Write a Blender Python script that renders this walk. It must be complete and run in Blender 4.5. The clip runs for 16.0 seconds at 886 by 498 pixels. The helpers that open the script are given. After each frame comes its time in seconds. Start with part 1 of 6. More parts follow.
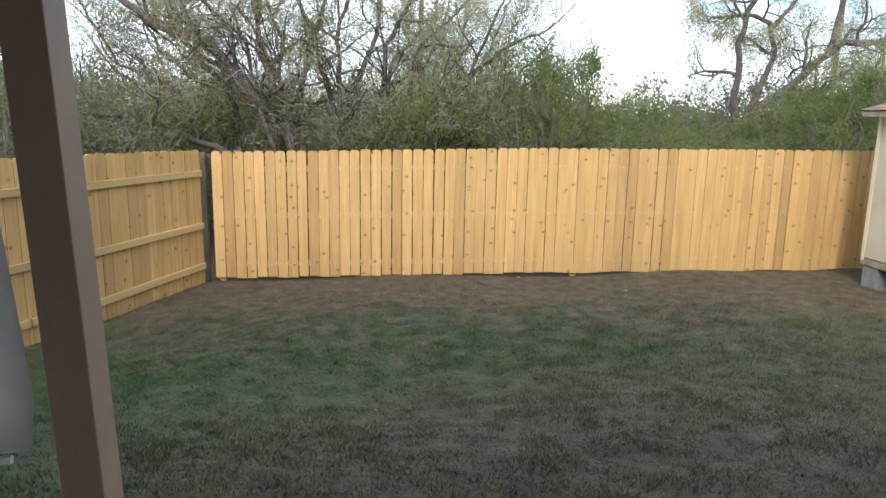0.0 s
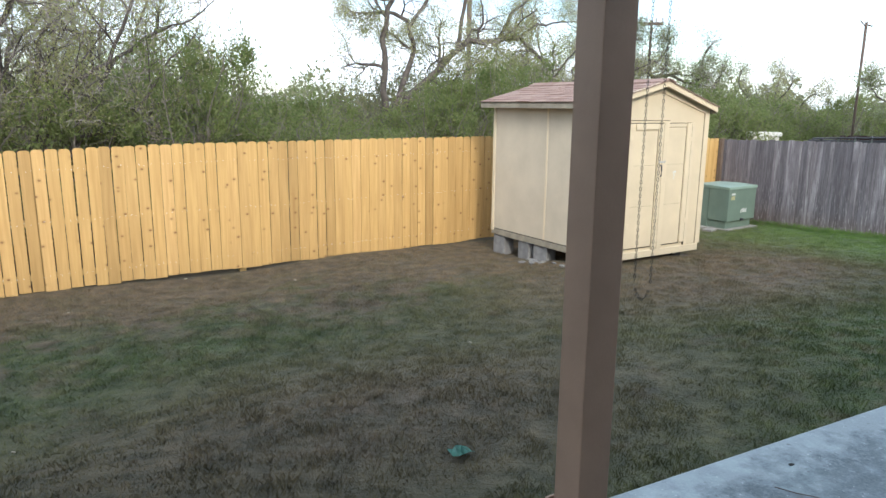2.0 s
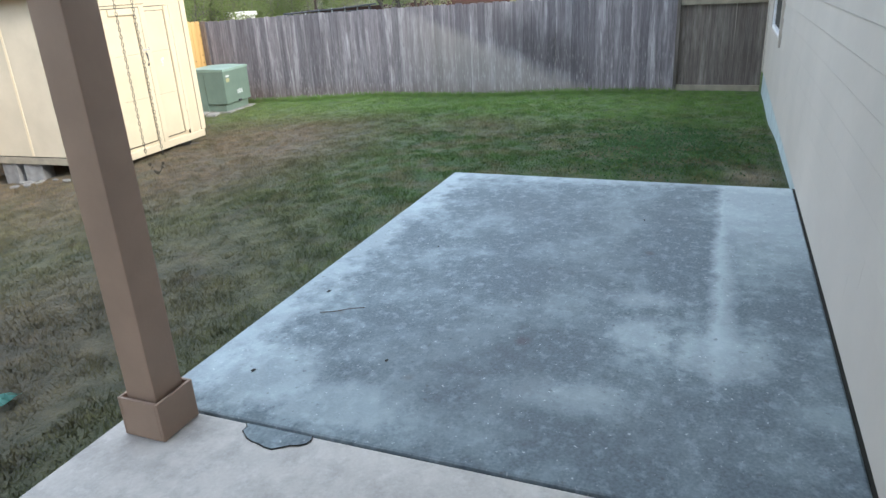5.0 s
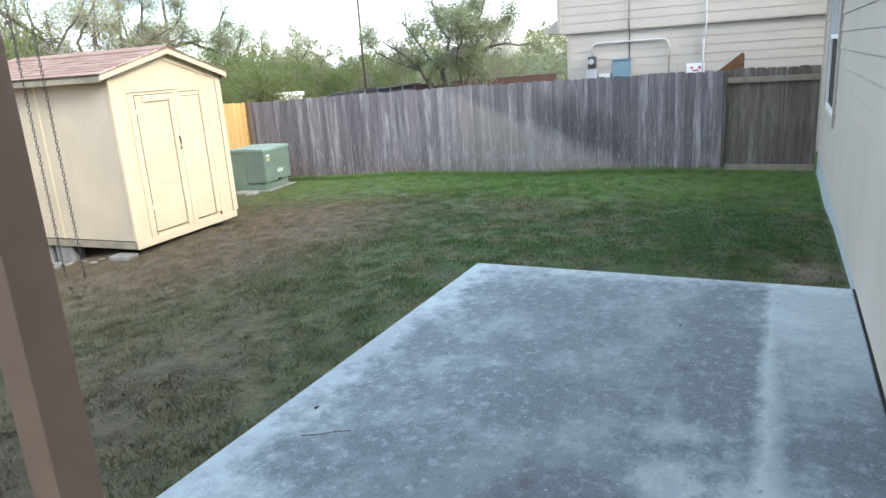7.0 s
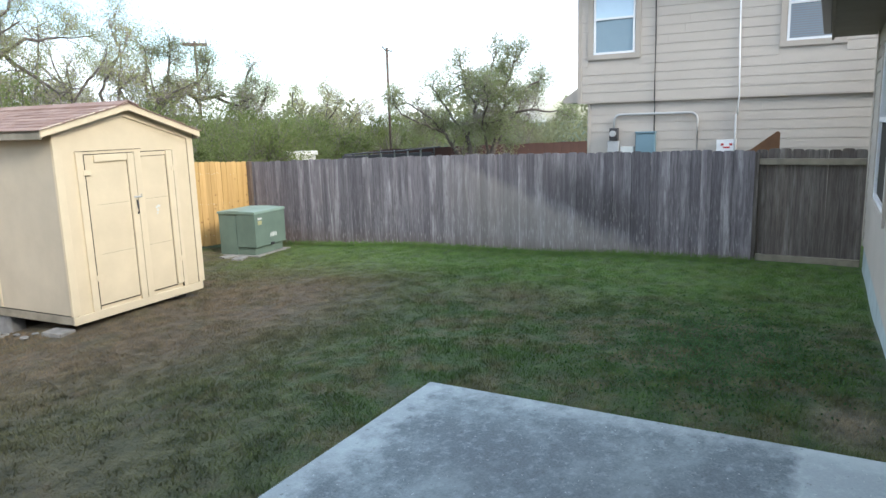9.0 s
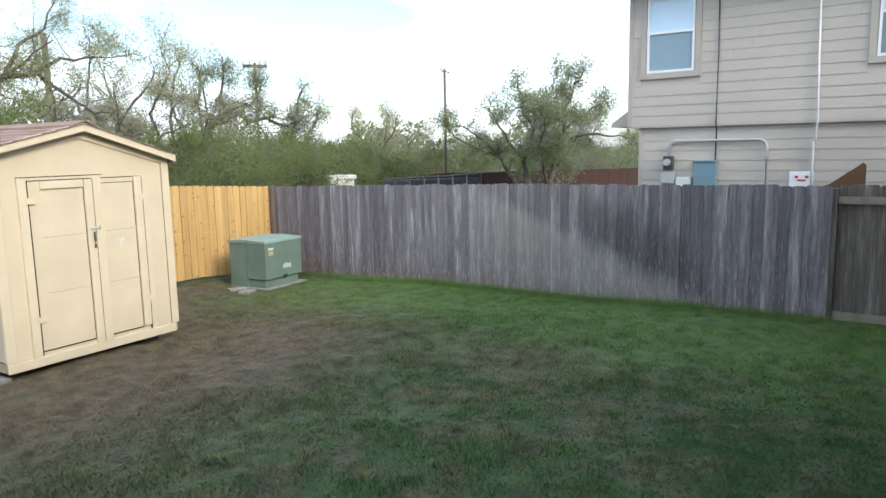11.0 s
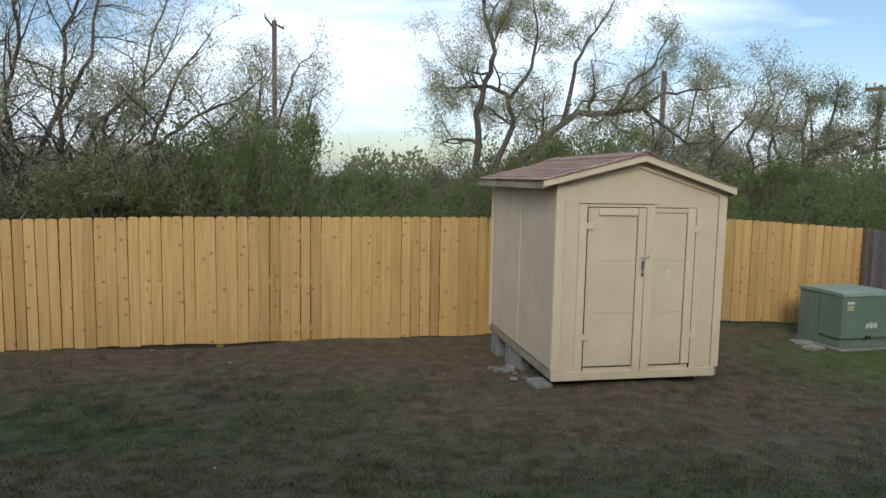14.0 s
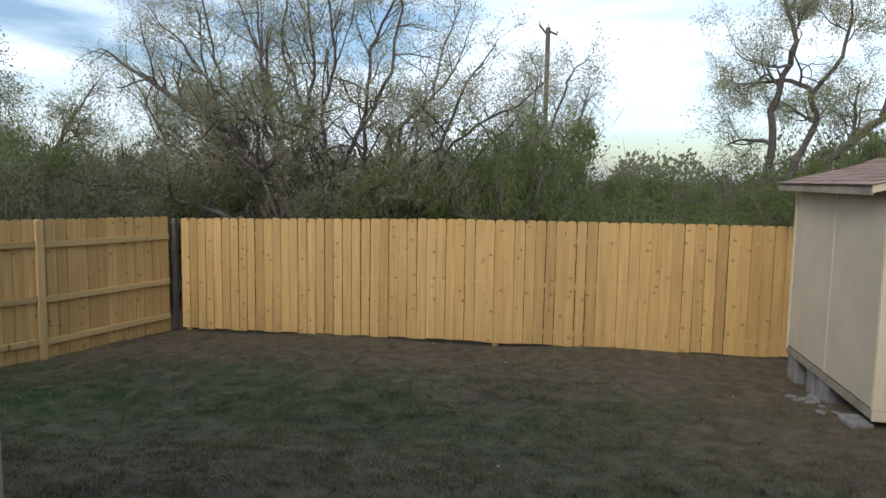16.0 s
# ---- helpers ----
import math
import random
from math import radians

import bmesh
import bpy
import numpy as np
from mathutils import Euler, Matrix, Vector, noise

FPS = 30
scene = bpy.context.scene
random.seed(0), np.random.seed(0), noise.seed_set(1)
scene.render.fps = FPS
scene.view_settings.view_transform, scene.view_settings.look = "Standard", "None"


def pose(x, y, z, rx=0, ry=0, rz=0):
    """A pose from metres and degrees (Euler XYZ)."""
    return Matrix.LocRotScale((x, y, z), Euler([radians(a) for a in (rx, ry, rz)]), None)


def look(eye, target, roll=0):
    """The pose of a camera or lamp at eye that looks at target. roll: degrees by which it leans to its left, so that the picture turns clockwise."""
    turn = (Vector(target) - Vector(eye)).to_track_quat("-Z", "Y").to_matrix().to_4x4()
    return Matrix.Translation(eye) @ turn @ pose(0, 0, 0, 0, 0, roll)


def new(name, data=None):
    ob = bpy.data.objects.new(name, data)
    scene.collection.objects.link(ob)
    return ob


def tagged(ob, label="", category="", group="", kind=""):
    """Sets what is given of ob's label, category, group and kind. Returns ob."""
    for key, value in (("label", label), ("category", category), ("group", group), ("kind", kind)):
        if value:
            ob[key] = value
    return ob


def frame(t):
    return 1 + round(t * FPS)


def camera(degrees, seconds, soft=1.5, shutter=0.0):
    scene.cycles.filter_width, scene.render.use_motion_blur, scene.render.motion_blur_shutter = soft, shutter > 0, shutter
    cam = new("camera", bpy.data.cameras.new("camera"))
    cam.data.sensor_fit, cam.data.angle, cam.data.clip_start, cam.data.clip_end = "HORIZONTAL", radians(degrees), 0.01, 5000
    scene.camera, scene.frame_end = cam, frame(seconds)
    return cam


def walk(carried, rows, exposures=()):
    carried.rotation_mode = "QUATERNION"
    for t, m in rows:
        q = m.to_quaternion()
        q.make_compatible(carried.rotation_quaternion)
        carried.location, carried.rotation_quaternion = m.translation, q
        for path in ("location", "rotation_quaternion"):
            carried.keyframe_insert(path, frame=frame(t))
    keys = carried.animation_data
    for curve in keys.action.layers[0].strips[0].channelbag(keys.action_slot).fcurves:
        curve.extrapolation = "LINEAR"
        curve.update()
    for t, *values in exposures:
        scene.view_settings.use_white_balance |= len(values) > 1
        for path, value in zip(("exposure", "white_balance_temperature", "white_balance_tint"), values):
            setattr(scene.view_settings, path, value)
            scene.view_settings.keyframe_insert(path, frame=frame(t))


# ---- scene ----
cam = camera(65.5, 16.0)
PATH = [
    (0, (0.472, 0.856, 1.598), (0.546, 2.817, 1.214), 1.1),
    (0.5, (0.474, 0.764, 1.604), (0.646, 2.701, 1.137), 0.6),
    (1, (0.489, 0.708, 1.63), (0.91, 2.598, 1.129), 0.4),
    (1.5, (0.544, 0.671, 1.659), (1.217, 2.488, 1.165), 0.5),
    (2, (0.654, 0.674, 1.682), (1.588, 2.396, 1.276), 0.6),
    (2.5, (0.709, 0.649, 1.683), (1.884, 2.227, 1.327), 0.5),
    (3, (0.659, 0.654, 1.658), (2.158, 1.927, 1.295), 0.6),
    (3.5, (0.613, 0.619, 1.625), (2.323, 1.548, 1.164), -0.5),
    (4, (0.554, 0.614, 1.599), (2.31, 1.315, 0.946), -1.7),
    (4.2, (0.538, 0.614, 1.599), (2.272, 1.304, 0.88), -2.4),
    (6.5, (0.879, 0.506, 1.624), (2.604, 1.302, 0.999), -4.6),
    (7, (1.083, 0.519, 1.642), (2.81, 1.382, 1.118), -3.9),
    (7.5, (1.357, 0.535, 1.664), (3.097, 1.431, 1.249), -2.6),
    (8, (1.676, 0.527, 1.675), (3.412, 1.444, 1.297), -2.6),
    (10.5, (3.506, 0.456, 1.729), (5.186, 1.495, 1.417), -0.0),
    (11, (3.894, 0.463, 1.726), (5.51, 1.607, 1.438), -1.0),
    (11.5, (4.2, 0.494, 1.737), (5.657, 1.839, 1.476), -0.1),
    (12, (4.413, 0.567, 1.739), (5.764, 2.021, 1.494), 0.2),
    (12.5, (4.568, 0.682, 1.735), (5.638, 2.356, 1.502), -0.2),
    (13, (4.613, 0.725, 1.743), (5.354, 2.568, 1.511), 0.7),
    (13.5, (4.586, 0.701, 1.752), (5.094, 2.623, 1.531), 1.1),
    (14, (4.56, 0.696, 1.755), (4.825, 2.668, 1.55), 1.1),
    (14.5, (4.501, 0.736, 1.749), (4.575, 2.725, 1.553), 1.4),
    (15, (4.442, 0.758, 1.745), (4.344, 2.746, 1.551), 1.4),
    (15.5, (4.393, 0.769, 1.743), (4.117, 2.741, 1.551), 1.1),
    (16, (4.349, 0.801, 1.751), (3.87, 2.732, 1.545), 1.0),
]
walk(cam, [(t, look(eye, target, roll)) for t, eye, target, roll in PATH],
     exposures=[(t, e, 6000, 8.5) for t, e in ((0, 0.98), (1.5, 1.13), (2.5, 1.02), (4.2, 1.42), (6.5, 1.66), (8, 1.25), (11, 1.05), (12.5, 0.33), (13, 0.18), (14.5, -0.07), (16, 0.07))])

# ---- light ----
SUN_EL, SUN_AZ = radians(27), radians(196)  # azimuth clockwise from +y
world = bpy.data.worlds.new("world")
scene.world = world
world.use_nodes = True
wn, wl = world.node_tree.nodes, world.node_tree.links
wn.clear()
w_out = wn.new("ShaderNodeOutputWorld")
w_bg = wn.new("ShaderNodeBackground")
w_sky = wn.new("ShaderNodeTexSky")
w_sky.sky_type = "NISHITA"
w_sky.sun_disc = False
w_sky.sun_elevation = SUN_EL
w_sky.sun_rotation = SUN_AZ
w_sky.air_density, w_sky.dust_density, w_sky.ozone_density = 1.0, 1.5, 1.0
w_tc = wn.new("ShaderNodeTexCoord")
w_map = wn.new("ShaderNodeMapping")
w_map.inputs["Scale"].default_value = (1.0, 1.0, 4.5)
w_no = wn.new("ShaderNodeTexNoise")
w_no.inputs["Scale"].default_value = 2.1
w_no.inputs["Detail"].default_value = 6
w_no.inputs["Roughness"].default_value = 0.5
w_ramp = wn.new("ShaderNodeValToRGB")
w_ramp.color_ramp.elements[0].position = 0.40
w_ramp.color_ramp.elements[1].position = 0.56
w_mix = wn.new("ShaderNodeMix")
w_mix.data_type = "RGBA"
w_mix.inputs[7].default_value = (7.9, 8.5, 9.1, 1)
wl.new(w_tc.outputs["Generated"], w_map.inputs["Vector"])
wl.new(w_map.outputs["Vector"], w_no.inputs["Vector"])
wl.new(w_no.outputs["Fac"], w_ramp.inputs["Fac"])
wl.new(w_ramp.outputs["Color"], w_mix.inputs[0])
wl.new(w_sky.outputs["Color"], w_mix.inputs[6])
wl.new(w_mix.outputs[2], w_bg.inputs["Color"])
w_bg.inputs["Strength"].default_value = 0.15
wl.new(w_bg.outputs["Background"], w_out.inputs["Surface"])

sun = new("sun", bpy.data.lights.new("sun", "SUN"))
sun.data.energy = 1.3
sun.data.angle = radians(14)
sun.data.color = (1.0, 0.90, 0.74)
SUN_WAY = Vector((math.sin(SUN_AZ) * math.cos(SUN_EL), math.cos(SUN_AZ) * math.cos(SUN_EL), math.sin(SUN_EL)))
sun.matrix_world = look(SUN_WAY * 50, (0, 0, 0))

# ---- materials ----


def srgb(r, g, b):
    f = lambda c: c / 12.92 if c <= 0.04045 else ((c + 0.055) / 1.055) ** 2.4
    return (f(r / 255), f(g / 255), f(b / 255), 1)


class Mat:
    """A small wrapper to write node materials in few lines."""

    def __init__(self, name, rough=0.8, metal=0.0):
        self.m = bpy.data.materials.new(name)
        self.m.use_nodes = True
        self.n, self.l = self.m.node_tree.nodes, self.m.node_tree.links
        self.b = self.n["Principled BSDF"]
        self.b.inputs["Roughness"].default_value = rough
        self.b.inputs["Metallic"].default_value = metal
        self.tc = self.n.new("ShaderNodeTexCoord")
        self.geo = self.n.new("ShaderNodeNewGeometry")
        self.info = self.n.new("ShaderNodeObjectInfo")

    def noise(self, scale, detail=3, coord="Object", stretch=(1, 1, 1), rough=0.55, offset=None):
        mp = self.n.new("ShaderNodeMapping")
        mp.inputs["Scale"].default_value = stretch
        src = self.geo.outputs["Position"] if coord == "World" else self.tc.outputs[coord]
        self.l.new(src, mp.inputs["Vector"])
        if offset is not None:
            k = self.n.new("ShaderNodeVectorMath")
            k.operation = "SCALE"
            k.inputs[0].default_value = (37.0, 91.0, 53.0)
            self.l.new(offset, k.inputs["Scale"])
            self.l.new(k.outputs[0], mp.inputs["Location"])
        t = self.n.new("ShaderNodeTexNoise")
        t.inputs["Scale"].default_value = scale
        t.inputs["Detail"].default_value = detail
        t.inputs["Roughness"].default_value = rough
        self.l.new(mp.outputs["Vector"], t.inputs["Vector"])
        return t.outputs["Fac"]

    def ramp(self, fac, *stops):
        r = self.n.new("ShaderNodeValToRGB")
        els = r.color_ramp.elements
        while len(els) < len(stops):
            els.new(0.5)
        for e, (p, c) in zip(els, stops):
            e.position = p
            e.color = c if len(c) == 4 else (*c, 1)
        self.l.new(fac, r.inputs["Fac"])
        return r.outputs["Color"]

    def mix(self, fac, a, b, mode="MIX"):
        x = self.n.new("ShaderNodeMix")
        x.data_type = "RGBA"
        x.blend_type = mode
        for sock, v in ((x.inputs[0], fac), (x.inputs[6], a), (x.inputs[7], b)):
            if isinstance(v, (int, float)):
                sock.default_value = v
            elif isinstance(v, tuple):
                sock.default_value = v if len(v) == 4 else (*v, 1)
            else:
                self.l.new(v, sock)
        return x.outputs[2]

    def math(self, op, a, b=0.0, clamp=False):
        x = self.n.new("ShaderNodeMath")
        x.operation = op
        x.use_clamp = clamp
        for sock, v in zip(x.inputs, (a, b)):
            if isinstance(v, (int, float)):
                sock.default_value = v
            else:
                self.l.new(v, sock)
        return x.outputs[0]

    def axis(self, i, coord="World"):
        s = self.n.new("ShaderNodeSeparateXYZ")
        self.l.new(self.geo.outputs["Position"] if coord == "World" else self.tc.outputs[coord], s.inputs[0])
        return s.outputs[i]

    def spot(self, x, y, radius, soft, jitter=None, stretch=(1, 1)):
        """1 inside a soft ellipse on the plan, 0 outside."""
        dx = self.math("MULTIPLY", self.math("SUBTRACT", self.axis(0), x), 1 / stretch[0])
        dy = self.math("MULTIPLY", self.math("SUBTRACT", self.axis(1), y), 1 / stretch[1])
        d = self.math("SQRT", self.math("ADD", self.math("MULTIPLY", dx, dx), self.math("MULTIPLY", dy, dy)))
        if jitter is not None:
            d = self.math("ADD", d, self.math("MULTIPLY", self.math("SUBTRACT", jitter, 0.5), soft * 2.5))
        return self.math("DIVIDE", self.math("SUBTRACT", radius + soft / 2, d), soft, clamp=True)

    def color(self, c):
        if isinstance(c, tuple):
            self.b.inputs["Base Color"].default_value = c if len(c) == 4 else (*c, 1)
        else:
            self.l.new(c, self.b.inputs["Base Color"])
        return self

    def bump(self, fac, strength=0.3, dist=0.01):
        x = self.n.new("ShaderNodeBump")
        x.inputs["Strength"].default_value = strength
        x.inputs["Distance"].default_value = dist
        self.l.new(fac, x.inputs["Height"])
        self.l.new(x.outputs[0], self.b.inputs["Normal"])
        return self


def painted(name, col, rough=0.6, dirt=0.15, bump=0.1, scale=3.0):
    m = Mat(name, rough)
    a = m.noise(scale, 4)
    b = m.noise(scale * 14, 3)
    dark = tuple(c * (1 - dirt * 1.6) for c in col[:3])
    c = m.mix(m.ramp(a, (0.35, (0, 0, 0)), (0.7, (1, 1, 1))), dark, col)
    c = m.mix(m.math("MULTIPLY", b, 0.25), c, tuple(c2 * 0.8 for c2 in col[:3]))
    m.color(c)
    m.bump(b, bump, 0.004)
    return m.m


def new_pine(name, base, pale, knot):
    """Fresh pine boards: grain along z, knots, a tint of its own for each board."""
    m = Mat(name, 0.7)
    r = m.info.outputs["Random"]
    grain = m.noise(26, 4, stretch=(1, 1, 0.05), offset=r)
    wide = m.noise(5, 3, stretch=(1, 1, 0.25), offset=r)
    c = m.mix(m.ramp(grain, (0.3, (0, 0, 0)), (0.7, (1, 1, 1))), base, pale)
    c = m.mix(m.math("MULTIPLY", wide, 0.35), c, tuple(v * 0.72 for v in base[:3]))
    tint = m.ramp(r, (0.0, (0.74, 0.71, 0.66)), (0.35, (0.94, 0.92, 0.89)), (0.7, (1.0, 0.98, 0.93)), (1.0, (1.08, 1.06, 1.08)))
    c = m.mix(1.0, c, tint, "MULTIPLY")
    v = m.n.new("ShaderNodeTexVoronoi")
    v.voronoi_dimensions = "2D"
    v.inputs["Scale"].default_value = 5.6
    v.inputs["Randomness"].default_value = 1.0
    mp = m.n.new("ShaderNodeMapping")
    mp.inputs["Scale"].default_value = (0.8, 1.15, 1.0)
    mp.inputs["Rotation"].default_value = (radians(-90), 0, 0)
    k = m.n.new("ShaderNodeVectorMath")
    k.operation = "SCALE"
    k.inputs[0].default_value = (17.0, 71.0, 0.0)
    m.l.new(r, k.inputs["Scale"])
    m.l.new(k.outputs[0], mp.inputs["Location"])
    m.l.new(m.tc.outputs["Object"], mp.inputs["Vector"])
    m.l.new(mp.outputs[0], v.inputs["Vector"])
    spots = m.ramp(v.outputs["Distance"], (0.05, (1, 1, 1)), (0.10, (0, 0, 0)))
    sep = m.n.new("ShaderNodeSeparateColor")
    m.l.new(v.outputs["Color"], sep.inputs[0])
    spots = m.math("MULTIPLY", spots, m.math("MULTIPLY", m.math("SUBTRACT", sep.outputs[0], 0.60), 8.0, clamp=True))
    halo = m.math("MULTIPLY", m.ramp(v.outputs["Distance"], (0.05, (1, 1, 1)), (0.22, (0, 0, 0))), m.math("MULTIPLY", m.math("SUBTRACT", sep.outputs[0], 0.60), 8.0, clamp=True))
    c = m.mix(m.math("MULTIPLY", halo, 0.35), c, tuple(v2 * 0.6 for v2 in base[:3]))
    c = m.mix(m.math("MULTIPLY", spots, 0.75), c, knot)
    m.color(c)
    m.bump(grain, 0.25, 0.003)
    return m.m


PINE = new_pine("new_pine", (0.462, 0.284, 0.099, 1), (0.622, 0.408, 0.160, 1), (0.17, 0.065, 0.02, 1))
PINE_RAIL = new_pine("new_pine_rail", (0.44, 0.305, 0.125, 1), (0.55, 0.39, 0.17, 1), (0.13, 0.055, 0.018, 1))
NAIL = painted("galvanised_nail", (0.8, 0.8, 0.78), 0.35, 0.05)
OLD_POST = painted("dark_old_post", (0.17, 0.125, 0.095), 0.9, 0.3, 0.3)


def old_wood(name, dark, mid, light):
    m = Mat(name, 0.9)
    r = m.info.outputs["Random"]
    grain = m.noise(30, 5, stretch=(1, 1, 0.035), offset=r)
    streak = m.noise(7, 4, stretch=(1, 1, 0.09), offset=r, rough=0.65)
    c = m.mix(m.ramp(grain, (0.3, (0, 0, 0)), (0.75, (1, 1, 1))), dark, mid)
    pale = m.ramp(r, (0.30, (0.22, 0.22, 0.22)), (0.80, (0.85, 0.85, 0.85)))
    c = m.mix(m.mix(1.0, m.ramp(streak, (0.50, (0, 0, 0)), (0.72, (0.9, 0.9, 0.9))), pale, "MULTIPLY"), c, light)
    fine = m.noise(95, 3, stretch=(1, 1, 0.06), offset=r, rough=0.6)
    c = m.mix(m.ramp(fine, (0.54, (0, 0, 0)), (0.72, (0.20, 0.20, 0.20))), c, light)
    c = m.mix(m.ramp(fine, (0.34, (0.7, 0.7, 0.7)), (0.46, (0, 0, 0))), c, dark)
    tint = m.ramp(r, (0.0, (0.72, 0.72, 0.75)), (0.5, (0.92, 0.92, 0.94)), (1.0, (1.12, 1.11, 1.12)))
    c = m.mix(1.0, c, tint, "MULTIPLY")
    m.color(c)
    m.bump(grain, 0.5, 0.004)
    return m


gw = old_wood("weathered_wood", (0.100, 0.089, 0.094, 1), (0.222, 0.202, 0.212, 1), (0.47, 0.45, 0.45, 1))
# a paler patch with a slanting upper edge, low on the boards
g_n = gw.noise(2.4, 6, coord="World", stretch=(1, 2.2, 0.3), rough=0.7)
g_line = gw.math("ADD", gw.math("MULTIPLY", gw.math("SUBTRACT", gw.axis(1), 3.4), 0.42), 0.02)
g_low = gw.math("SUBTRACT", gw.math("ADD", g_line, gw.math("MULTIPLY", gw.math("SUBTRACT", g_n, 0.5), 0.5)), gw.axis(2))
g_in = gw.math("MULTIPLY", gw.math("MULTIPLY", g_low, 6.0, clamp=True), gw.math("MULTIPLY", gw.math("SUBTRACT", 6.6, gw.axis(1)), 0.8, clamp=True))
g_prev = gw.b.inputs["Base Color"].links[0].from_socket
g_c = gw.mix(gw.math("MULTIPLY", g_in, 0.42), g_prev, (0.34, 0.31, 0.275, 1))
g_over = gw.math("MULTIPLY", gw.math("SUBTRACT", gw.math("ADD", 0.55, gw.math("MULTIPLY", g_n, 0.5)), gw.math("MULTIPLY", g_low, -1.0)), 3.0, clamp=True)
g_over = gw.math("MULTIPLY", g_over, gw.math("MULTIPLY", g_low, -9.0, clamp=True))
g_over = gw.math("MULTIPLY", g_over, gw.math("MULTIPLY", gw.math("MULTIPLY", gw.math("SUBTRACT", 4.9, gw.axis(1)), 1.2, clamp=True), gw.math("MULTIPLY", gw.math("SUBTRACT", gw.axis(1), 2.4), 1.2, clamp=True)))
g_c = gw.mix(gw.math("MULTIPLY", g_over, 0.62), g_c, (0.05, 0.044, 0.046, 1))
g_foot = gw.math("MULTIPLY", gw.math("SUBTRACT", gw.math("ADD", -0.30, gw.math("MULTIPLY", g_n, 0.3)), gw.axis(2)), 3.5, clamp=True)
gw.color(gw.mix(gw.math("MULTIPLY", g_foot, 0.45), g_c, (0.15, 0.105, 0.085, 1)))
g_c = gw.b.inputs["Base Color"].links[0].from_socket
g_fleck = gw.math("MULTIPLY", gw.ramp(gw.noise(48, 4, coord="World", stretch=(1, 1, 0.12), rough=0.6), (0.56, (0, 0, 0)), (0.66, (1, 1, 1))), gw.math("MULTIPLY", gw.math("SUBTRACT", 0.8, gw.axis(2)), 0.7, clamp=True))
gw.color(gw.mix(gw.math("MULTIPLY", g_fleck, 0.6), g_c, (0.56, 0.54, 0.52, 1)))
GREY_WOOD = gw.m
GREY_DARK = old_wood("weathered_gate_wood", (0.082, 0.068, 0.058, 1), (0.185, 0.158, 0.136, 1), (0.36, 0.33, 0.30, 1)).m

# One cream paint; the weaker light on side and back walls is mixed in.
SHED_SHADED = painted("cream_paint_shaded", (0.545, 0.47, 0.355), 0.65, 0.10, 0.15, 2.2)
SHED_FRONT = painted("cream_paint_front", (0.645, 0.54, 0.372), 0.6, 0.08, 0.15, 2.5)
SHED_TRIM = painted("cream_paint_trim", (0.66, 0.555, 0.385), 0.6, 0.07, 0.1, 4)
DARK_GAP = painted("dark_gap", (0.03, 0.027, 0.02), 0.95, 0.2)
FASCIA = painted("aged_fascia", (0.33, 0.29, 0.22), 0.8, 0.25, 0.3, 5)
BROWN_POST = painted("taupe_post_paint", (0.35, 0.240, 0.172), 0.6, 0.10, 0.2, 5)
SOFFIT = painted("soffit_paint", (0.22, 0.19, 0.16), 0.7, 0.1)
SIDING_OWN = painted("own_siding_paint", (0.43, 0.395, 0.345), 0.65, 0.06, 0.12, 1.5)
SIDING_NB = painted("neighbour_siding_paint", (0.455, 0.41, 0.36), 0.65, 0.06, 0.12, 1.2)
NB_TRIM = painted("neighbour_trim_paint", (0.41, 0.365, 0.315), 0.65, 0.06)
FOUND = painted("foundation_render", (0.40, 0.48, 0.49), 0.85, 0.18, 0.4, 3)
WHITE_VINYL = painted("white_vinyl", (0.75, 0.76, 0.78), 0.4, 0.04)
GREEN_METAL = painted("green_utility_paint", (0.155, 0.215, 0.172), 0.5, 0.14, 0.1, 3)
GREEN_TOP = painted("green_utility_top", (0.22, 0.30, 0.24), 0.5, 0.14, 0.1, 3)
LABEL = painted("faded_label", (0.62, 0.64, 0.62), 0.6, 0.1)
YELLOW_LABEL = painted("faded_yellow_label", (0.45, 0.42, 0.22), 0.6, 0.1)
RED_PAINT = painted("red_sign_paint", (0.5, 0.03, 0.03), 0.5, 0.1)
CHAIN_METAL = painted("dull_chain_metal", (0.10, 0.095, 0.09), 0.45, 0.1)
GREY_METAL = painted("grey_metal", (0.42, 0.43, 0.44), 0.4, 0.1)
DARK_METAL = painted("dark_metal", (0.04, 0.04, 0.045), 0.4, 0.1)
BLUE_BOX = painted("blue_grey_box_paint", (0.16, 0.255, 0.31), 0.5, 0.08)
RUST_WOOD = painted("rust_brown_fence", (0.055, 0.022, 0.016), 0.85, 0.2, 0.2, 1)
STAIN_WOOD = painted("stained_brown_board", (0.20, 0.10, 0.045), 0.85, 0.2, 0.2, 3)
POLE_WOOD = painted("pole_wood", (0.12, 0.085, 0.068), 0.9, 0.2, 0.3, 3)
BLOCK = painted("concrete_block", (0.25, 0.245, 0.24), 0.95, 0.25, 0.6, 9)
PALE_STONE = painted("pale_concrete", (0.31, 0.295, 0.27), 0.95, 0.25, 0.6, 9)
CLOTH = painted("grey_white_vinyl", (0.74, 0.73, 0.72), 0.6, 0.08, 0.1, 2)
DRY_LEAF = painted("dry_leaf", (0.36, 0.31, 0.23), 0.8, 0.2)
TEAL = painted("teal_plastic", (0.06, 0.25, 0.19), 0.5, 0.15)
# Sky reflection painted as flat pale blue for the neighbour's upper panes.
SKY_REFLECTION = painted("pale_sky_reflection", (0.50, 0.66, 0.80), 0.12, 0.03)
WHITE_BOX = painted("white_box_paint", (0.72, 0.70, 0.66), 0.6, 0.08)


